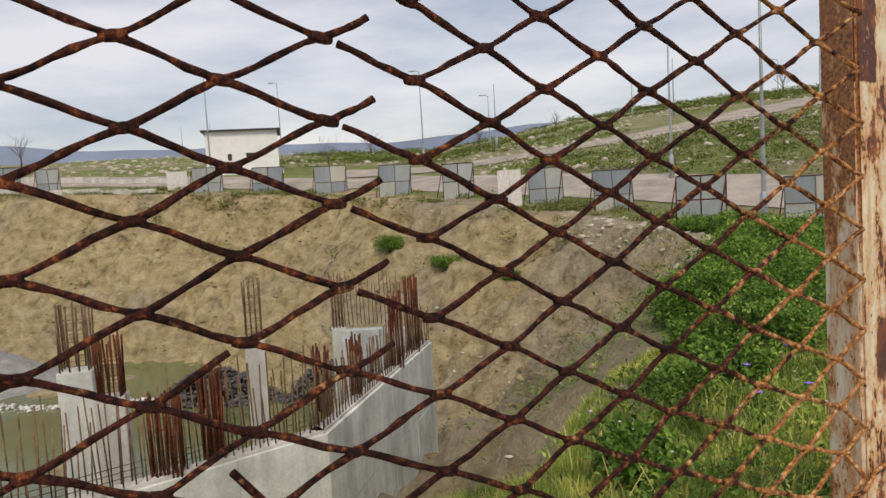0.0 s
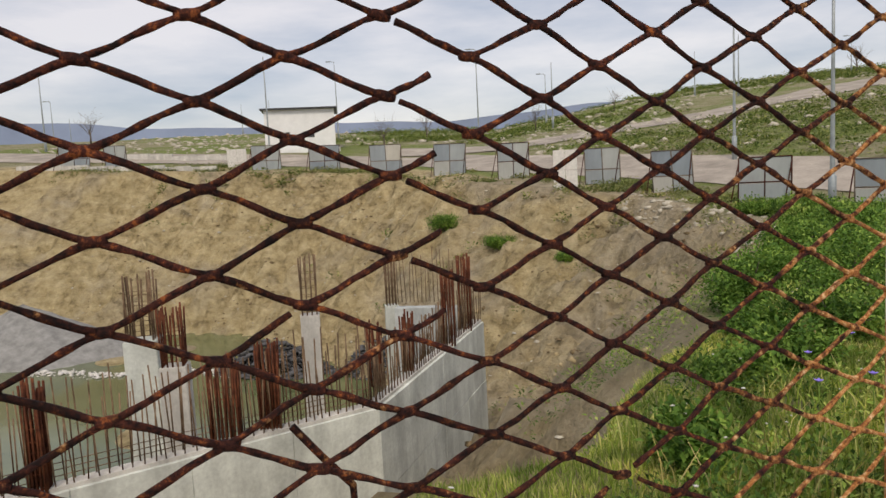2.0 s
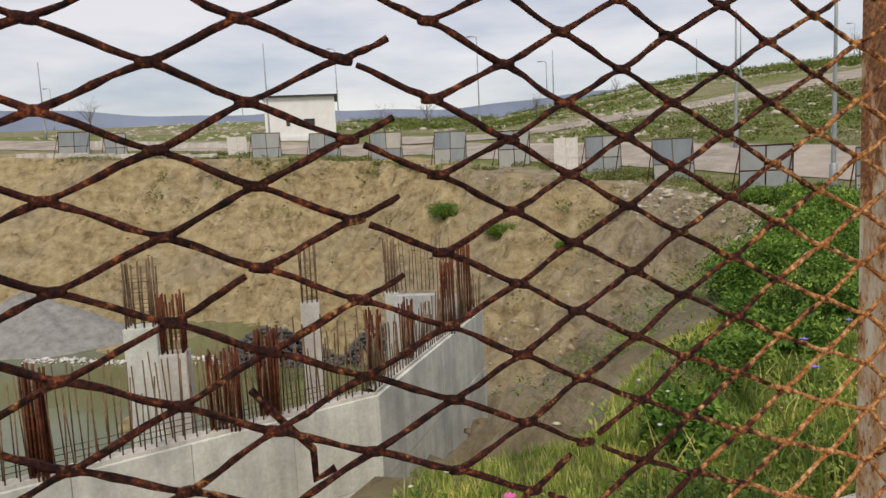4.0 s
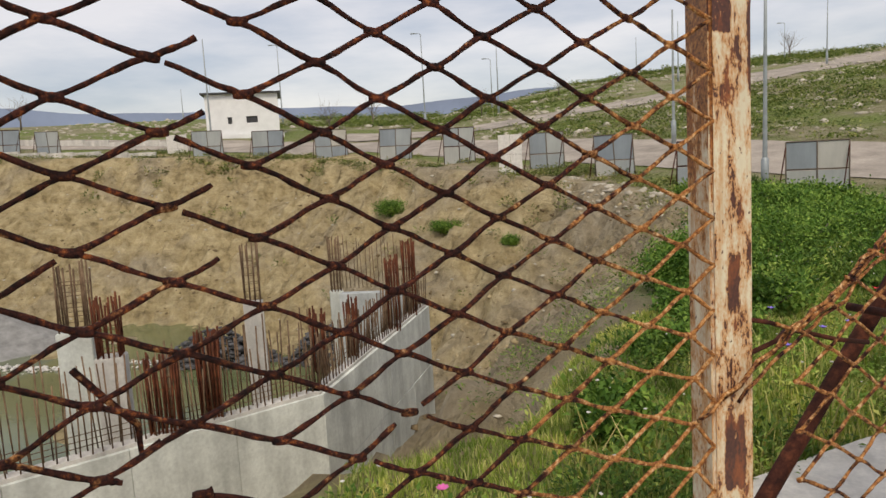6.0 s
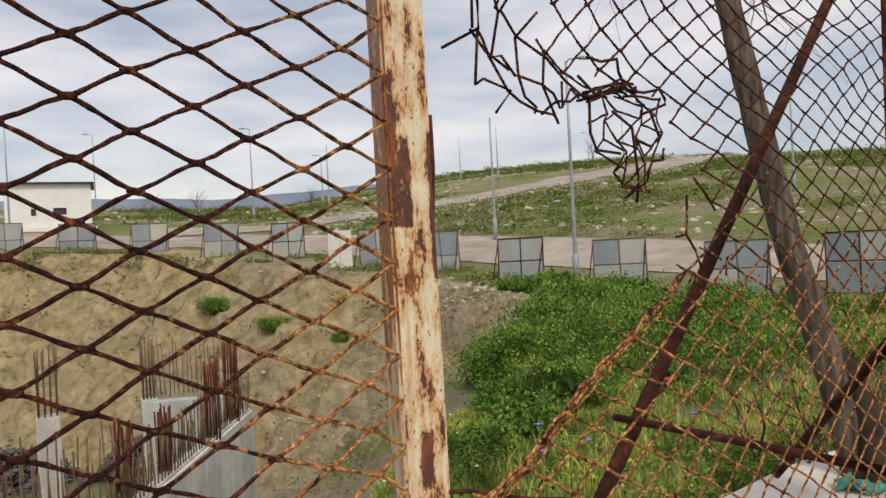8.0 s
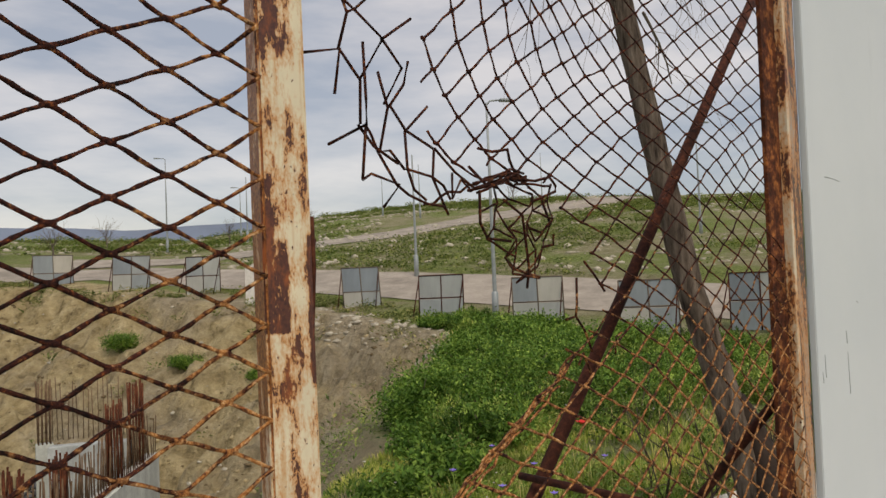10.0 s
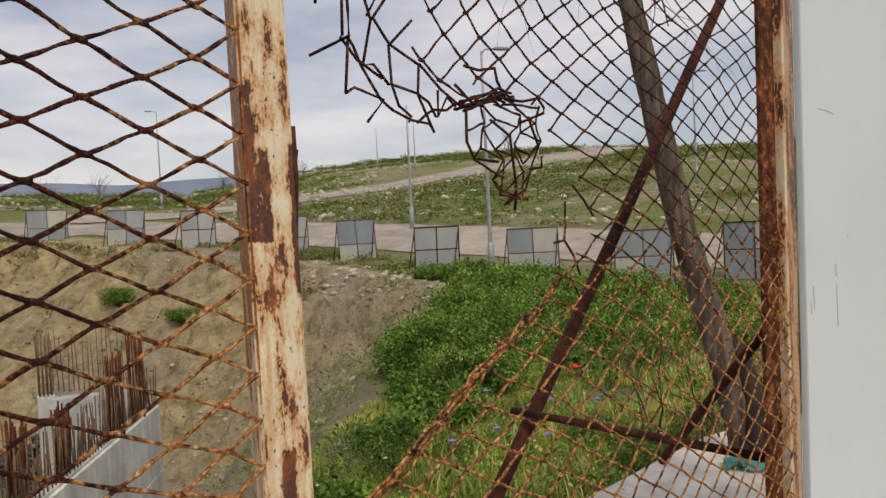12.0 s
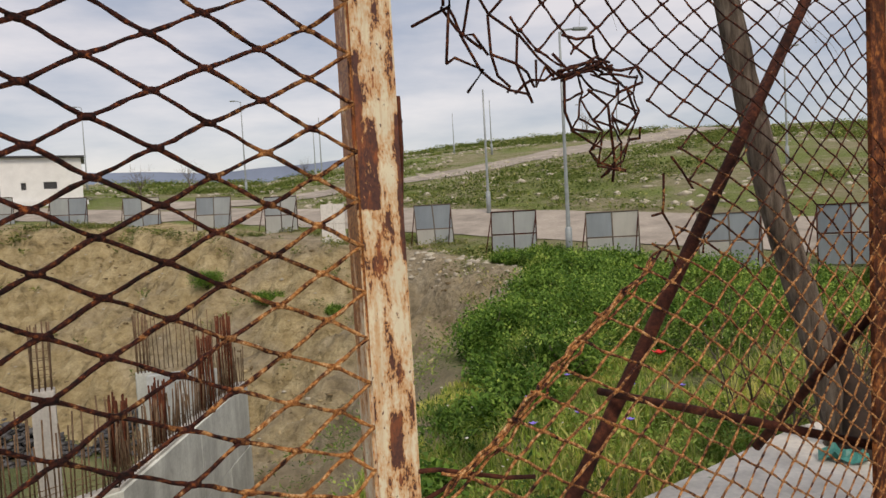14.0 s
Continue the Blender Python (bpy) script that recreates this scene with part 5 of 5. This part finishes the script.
ok = wob(x, y, 0.9, 5.0) + 0.5 * wob(x, y, 2.6, 3.0) > nrng.uniform(-0.3, 0.3, len(x))
x, y = x[ok], y[ok]
far = np.hypot(x, y)
big = nrng.uniform(0, 1, len(x))
clumps("dark_clumps", x, y, 0.12 + 0.20 * big + 0.012 * far, 0.18 + 0.34 * big + 0.012 * far, 0.024 + 0.0034 * far, M_DARKLEAF, "dark green leafy clumps among paler weeds")

# shrubs: leaf masses with gaps
SHRUBS = [(7.3, 20.2, 1.1, 0.9), (3.9, 11.2, 0.8, 0.8), (5.9, 14.6, 1.0, 0.8), (4.8, 12.6, 0.8, 0.7), (7.5, 17.0, 1.3, 0.8), (9.2, 23.5, 1.4, 0.8), (7.9, 25.3, 1.1, 0.7),
          (11.5, 21.0, 1.4, 0.8), (3.1, 9.1, 0.6, 0.55), (5.6, 10.4, 1.0, 0.55), (8.2, 13.2, 1.2, 0.6), (11.0, 16.0, 1.3, 0.6), (6.4, 27.0, 0.7, 0.45), (-7.4, 39.6, 0.9, 1.0), (-0.6, 32.3, 0.5, 0.5),
          (-4.0, 36.0, 0.9, 0.6), (1.75, 6.0, 0.4, 0.35), (2.5, 7.3, 0.5, 0.45), (13.5, 19.5, 1.1, 0.6), (9.5, 26.5, 0.9, 0.5), (7.6, 28.0, 0.8, 0.5),
          (2.15, 9.5, 0.50, 0.62), (2.65, 9.9, 0.55, 0.60), (2.5, 11.0, 0.55, 0.55), (1.85, 8.2, 0.40, 0.45), (1.62, 7.1, 0.34, 0.36), (3.4, 12.7, 0.60, 0.60), (4.6, 16.4, 0.75, 0.62),
          (5.2, 18.6, 0.80, 0.60), (0.60, 3.74, 0.26, 0.34), (1.12, 5.5, 0.28, 0.30), (6.4, 21.6, 0.8, 0.5)]


def shrub(x, y, rad, h, seed):
    rs = np.random.RandomState(seed)
    s = empty("shrub", (x, y, ground_z(x, y) - 0.08))
    tagged(s, "dense dark green shrub at the pit edge", "shrub", "shrubs")
    tb = Tubes(4)
    n = int(1900 + 2300 * rad)
    tips = []
    for k in range(9):
        a = rs.uniform(0, 6.28)
        q = rs.uniform(0.3, 0.9) * rad
        tip = Vector((math.cos(a) * q, math.sin(a) * q, h * rs.uniform(0.55, 1.0)))
        tb.add([(0, 0, 0), tip * 0.5 + Vector((0, 0, 0.1 * h)), tip], [0.02, 0.013, 0.005])
        tips.append(tip)
    tb.ob("stems", M_TWIG, s)
    c = rs.randint(0, 9, n)
    T = np.array([tuple(t) for t in tips])[c]
    Q = T * rs.uniform(0.55, 1.05, (n, 1)) + rs.normal(0, 1, (n, 3)) * np.array([[0.24 * rad, 0.24 * rad, 0.17 * h]])
    Q[:, 2] = np.clip(Q[:, 2], 0.03, None)
    D = rs.normal(0, 1, (n, 3)) + np.array([[0, 0, 0.5]])
    V, F = leaf_mesh(Q, D, (0.044 + 0.026 * rad) * rs.uniform(0.6, 1.3, n) * (1.0 if y < 15 else 1.35), 0.6)
    np_ob("foliage", V, F, M_SHRUB, s)


for k, q in enumerate(SHRUBS):
    shrub(*q, k + 40)

# tufts on the pit banks and the far rim
x, y = scatter(-34, 8, 6, 52, 9000)
d = rim_distance(x, y)
ok = (d > 0.1) & (d < 8) & (nrng.uniform(0, 1, len(x)) < np.where(d < 1.5, 0.30, 0.045)) & (wob(x, y, 0.6, 9.0) > 0.0)
x, y = x[ok], y[ok]
plants("bank_tufts", set_down(x, y, 0.04), 0.25 + 0.3 * nrng.uniform(0, 1, len(x)), 0.25 + 0.25 * nrng.uniform(0, 1, len(x)), 22, 0.045 + 0.0042 * np.hypot(x, y), 0.42, M_SCRUB,
       "small green tufts growing on the earth bank", "tufts")

# weeds in patches along the far rim
x, y = scatter(-45, 9, 27, 58, 16000)
d = rim_distance(x, y)
ok = (d > -4.2) & (d < 0.6) & (wob(x, y, 0.55, 5.5) + 0.5 * wob(x, y, 1.7, 2.0) > 0.12)
x, y = x[ok], y[ok]
plants("rim_weeds", set_down(x, y, 0.04), 0.10 + 0.32 * nrng.uniform(0, 1, len(x)) ** 2, 0.2 + 0.25 * nrng.uniform(0, 1, len(x)), 14, np.full(len(x), 0.15), 0.5, M_SCRUB,
       "patchy green weeds on the far rim", "weeds")

# greener foot of the bank beside the wall
x, y = scatter(-2.5, 5.0, 5.0, 20.0, 3600)
d = rim_distance(x, y)
ok = (d > 0.0) & (d < 1.7) & (x > -0.85 + 0.15 * (y - 3.7)) & (wob(x, y, 0.9, 2.2) > 0.26 + 0.10 * (y - 7)) & (y < 13)
x, y = x[ok], y[ok]
plants("bank_weeds", set_down(x, y, 0.03), 0.2 + 0.25 * nrng.uniform(0, 1, len(x)), 0.15 + 0.12 * nrng.uniform(0, 1, len(x)), 30, np.full(len(x), 0.048), 0.30, M_WEED,
       "green weeds on the lower earth bank", "weeds")

# scrub on the hill and the waste ground behind the hoarding
n = 30000
uu, vv = nrng.uniform(9.9, 120, n), nrng.uniform(-70, 95, n)
x, y = EDGE.x + DIR.x * vv + NRM.x * uu, EDGE.y + DIR.y * vv + NRM.y * uu
dense = wob(x, y, 0.10, 3.0) + 0.6 * wob(x, y, 0.33, 1.0)
cu, cv = np.array(CLIMB).T
on_road = np.abs(vv - np.interp(uu, cu, cv)) < np.interp(uu, [8, 30, 45, 120], [7.5, 7.0, 4.6, 4.4])
ok = (dense > nrng.uniform(-0.05, 0.38, n)) & (y < 150) & ~on_road
x, y = x[ok], y[ok]
plants("hill_scrub", set_down(x, y, 0.05), 0.12 + 0.85 * nrng.uniform(0, 1, len(x)) ** 4, 0.5 + 0.9 * nrng.uniform(0, 1, len(x)), 24, 0.14 + 0.0011 * np.hypot(x, y), 0.6, M_HILLSCRUB,
       "low green scrub over the hillside", "scrub")


def stones(name, P, size, material, label):
    n = len(P)
    base = np.array([(1, 0, 0), (0, 1, 0), (-1, 0, 0), (0, -1, 0), (0.1, 0.1, 0.75), (0, 0, -0.7), (0.62, 0.62, 0.4), (-0.62, 0.55, 0.42), (-0.55, -0.62, 0.38), (0.6, -0.6, 0.44)], float)
    tri = np.array([(0, 6, 4), (6, 1, 4), (1, 7, 4), (7, 2, 4), (2, 8, 4), (8, 3, 4), (3, 9, 4), (9, 0, 4), (0, 1, 6), (1, 2, 7), (2, 3, 8), (3, 0, 9), (1, 0, 5), (2, 1, 5), (3, 2, 5), (0, 3, 5)])
    a = nrng.uniform(0, 6.28, n)
    V = base[None] * (1 + nrng.uniform(-0.3, 0.3, (n, 10, 1))) * size[:, None, None] * np.stack([np.ones(n), nrng.uniform(0.5, 1, n), nrng.uniform(0.4, 0.9, n)], -1)[:, None, :]
    R = np.stack([np.cos(a), -np.sin(a), np.sin(a), np.cos(a)], -1).reshape(n, 2, 2)
    V[..., :2] = np.einsum("nij,nkj->nki", R, V[..., :2])
    V = (V + P[:, None, :]).reshape(-1, 3)
    F = (np.arange(n)[:, None, None] * 10 + tri[None]).reshape(-1, 3)
    return tagged(np_ob(name, V, F, material), label, "stones", kind="stuff")


# rock heap, gravel heap and pale debris at the water
def heap(cx, cy, rx, ry, h, n):
    a, q = nrng.uniform(0, 6.28, n), np.sqrt(nrng.uniform(0, 1, n))
    x, y = cx + np.cos(a) * q * rx, cy + np.sin(a) * q * ry
    z = np.maximum(ground_at(x, y), -7.5) + h * (1 - q ** 1.6) * nrng.uniform(0.25, 1.0, n)
    return np.stack([x, y, z], -1)


x, y = scatter(-34, 9, 5, 53, 2200)
d = rim_distance(x, y)
ok = (d > -0.5) & (d < 13)
x, y = x[ok], y[ok]
stones("clods", set_down(x, y, 0.0), (0.03 + 0.13 * nrng.uniform(0, 1, len(x)) ** 3) * np.clip(y / 20.0, 0.2, 1.0), M_ROCK, "clods and stones on the earth bank")
x, y = scatter(-34, 9, 8, 53, 9000)
d = rim_distance(x, y)
ok = (d > 0.0) & (d < 12) & (wob(x, y, 0.7, 4.0) + 0.5 * wob(x, y, 2.1, 1.0) > 0.30)
x, y = x[ok], y[ok]
stones("earth_clods", set_down(x, y, 0.03), 0.03 + 0.17 * nrng.uniform(0, 1, len(x)) ** 2.5, M_CLOD, "dark earth clods broken from the bank")
x, y = scatter(-32, 8, 8, 53, 11000)
d = rim_distance(x, y)
ok = (d > 0.2) & (d < 11) & (wob(x, y, 0.9, 1.0) + 0.6 * wob(x, y, 2.7, 6.0) > -0.05)
x, y = x[ok], y[ok]
stones("crumbled_earth", set_down(x, y, 0.04), 0.03 + 0.12 * nrng.uniform(0, 1, len(x)) ** 3, M_SOILCLOD, "crumbled lumps of earth on the cut bank")
x, y = scatter(2.0, 9.0, 20.0, 36.0, 1500)
d = rim_distance(x, y)
ok = (d > -1.6) & (d < 1.2) & (wob(x, y, 1.3, 3.0) > -0.1)
x, y = x[ok], y[ok]
stones("crest_stones", set_down(x, y, 0.02), 0.04 + 0.20 * nrng.uniform(0, 1, len(x)) ** 3, M_ROCK, "pale broken stones on the crest of the bank")
stones("spoil_heap", heap(-1.1, 15.3, 0.9, 1.6, 0.5, 320), 0.04 + 0.16 * nrng.uniform(0, 1, 320) ** 2, M_CLOD, "dark crumbled earth beside the basement wall")
x, y = scatter(-60, 90, 36, 140, 9000)
u = np.maximum((x - EDGE.x) * NRM.x + (y - EDGE.y) * NRM.y, 0.85 * (y - 54))
ok = (u > 10) & (wob(x, y, 0.12, 8.0) > -0.25)
x, y = x[ok], y[ok]
stones("hill_stones", set_down(x, y, 0.0), 0.10 + 0.40 * nrng.uniform(0, 1, len(x)) ** 3, M_ROCK, "pale stones strewn over the hillside")


stones("rock_heap", heap(-14.6, 31.4, 3.0, 1.5, 1.7, 1000), 0.07 + 0.24 * nrng.uniform(0, 1, 1000) ** 2, M_ROCKDARK, "heap of dark broken rock at the foot of the bank")
stones("bank_rocks", heap(-9.0, 31.0, 2.6, 1.0, 1.0, 500), 0.06 + 0.19 * nrng.uniform(0, 1, 500) ** 2, M_ROCKDARK, "dark broken rocks along the foot of the bank")
t = nrng.uniform(0, 1, 420)
stones("shore_debris", np.stack([-28 + 15 * t + nrng.normal(0, 0.2, 420), 30.4 + 1.2 * t + 0.35 * np.sin(t * 14) + nrng.normal(0, 0.28, 420), np.full(420, -7.42)], -1), 0.05 + 0.15 * nrng.uniform(0, 1, 420) ** 2,
       M_SHEETPALE, "pale floating debris along the water's edge")


def gravel_heap():
    n, m = 40, 14
    vs, fs = [], []
    for k in range(m + 1):
        q = k / m
        for i in range(n):
            a = 2 * math.pi * i / n
            rr = q * (5.6 + 0.5 * math.sin(3 * a) + 0.25 * math.sin(7 * a + 1))
            x, y = -31.0 + rr * 1.35 * math.cos(a), 34.6 + rr * 0.75 * math.sin(a)
            vs.append((x, y, -7.9 + 3.3 * (1 - q) ** 0.9 + 0.09 * math.sin(9 * a + 5 * q) + 0.05 * math.sin(x * 7) * math.sin(y * 6)))
    for k in range(m):
        for i in range(n):
            j = (i + 1) % n
            fs.append((k * n + i, (k + 1) * n + i, (k + 1) * n + j, k * n + j))
    return tagged(mesh_ob("gravel_mound", vs, fs, M_GRAVEL, smooth=True), "blue-grey gravel heap beside the water", "gravel heap")


gravel_heap()


# ---- flowers ----
x, y = shelf(5200, 4.0, 0.2)
P = set_down(x, y, 0.0)
P[:, 2] += 0.26 + 0.16 * nrng.uniform(0, 1, len(x))
stones("daisy_heads", P, 0.008 + 0.006 * nrng.uniform(0, 1, len(x)), M_SHEETPALE, "tiny white flower heads among the weeds")

def flower(name, x, y, rise, size, material, label, petals=5):
    z = ground_z(x, y)
    f = empty(name, (x, y, z))
    tagged(f, label, "flower", name + "s")
    st = Tubes(4)
    st.add([(0, 0, -0.05), (0.01, 0.01, rise * 0.5), (0, 0, rise)], 0.003)
    st.ob("stem", M_WEED, f)
    for k in range(petals):
        a = 2 * math.pi * k / petals
        d, s = Vector((math.cos(a), math.sin(a), 0)), Vector((-math.sin(a), math.cos(a), 0))
        c = Vector((0, 0, rise))
        vs = [c, c + d * size * 0.6 + s * size * 0.42 + Vector((0, 0, size * 0.35)), c + d * size + Vector((0, 0, size * 0.55)), c + d * size * 0.6 - s * size * 0.42 + Vector((0, 0, size * 0.35)),
              c + Vector((0, 0, -0.004)), c + d * size * 0.6 + s * size * 0.42 + Vector((0, 0, size * 0.33)), c + d * size + Vector((0, 0, size * 0.53)), c + d * size * 0.6 - s * size * 0.42 + Vector((0, 0, size * 0.33))]
        mesh_ob("petal", vs, [(0, 1, 2, 3), (7, 6, 5, 4), (0, 4, 5, 1), (1, 5, 6, 2), (2, 6, 7, 3), (3, 7, 4, 0)], material, f)
    return f


flower("poppy", 2.88, 5.79, 0.46, 0.065, M_RED, "red poppy among green weeds")
flower("thistle_flower", -0.22, 2.85, 0.14, 0.030, M_PINK, "pink thistle flower in the grass", 8)
for x, y in ((2.1, 4.9), (2.35, 5.1), (1.7, 4.4), (1.95, 4.15), (2.7, 5.0), (1.35, 4.2), (1.5, 4.9), (2.0, 5.6)):
    flower("violet_flower", x, y, 0.36, 0.028, M_VIOLET, "small violet flower among green weeds")
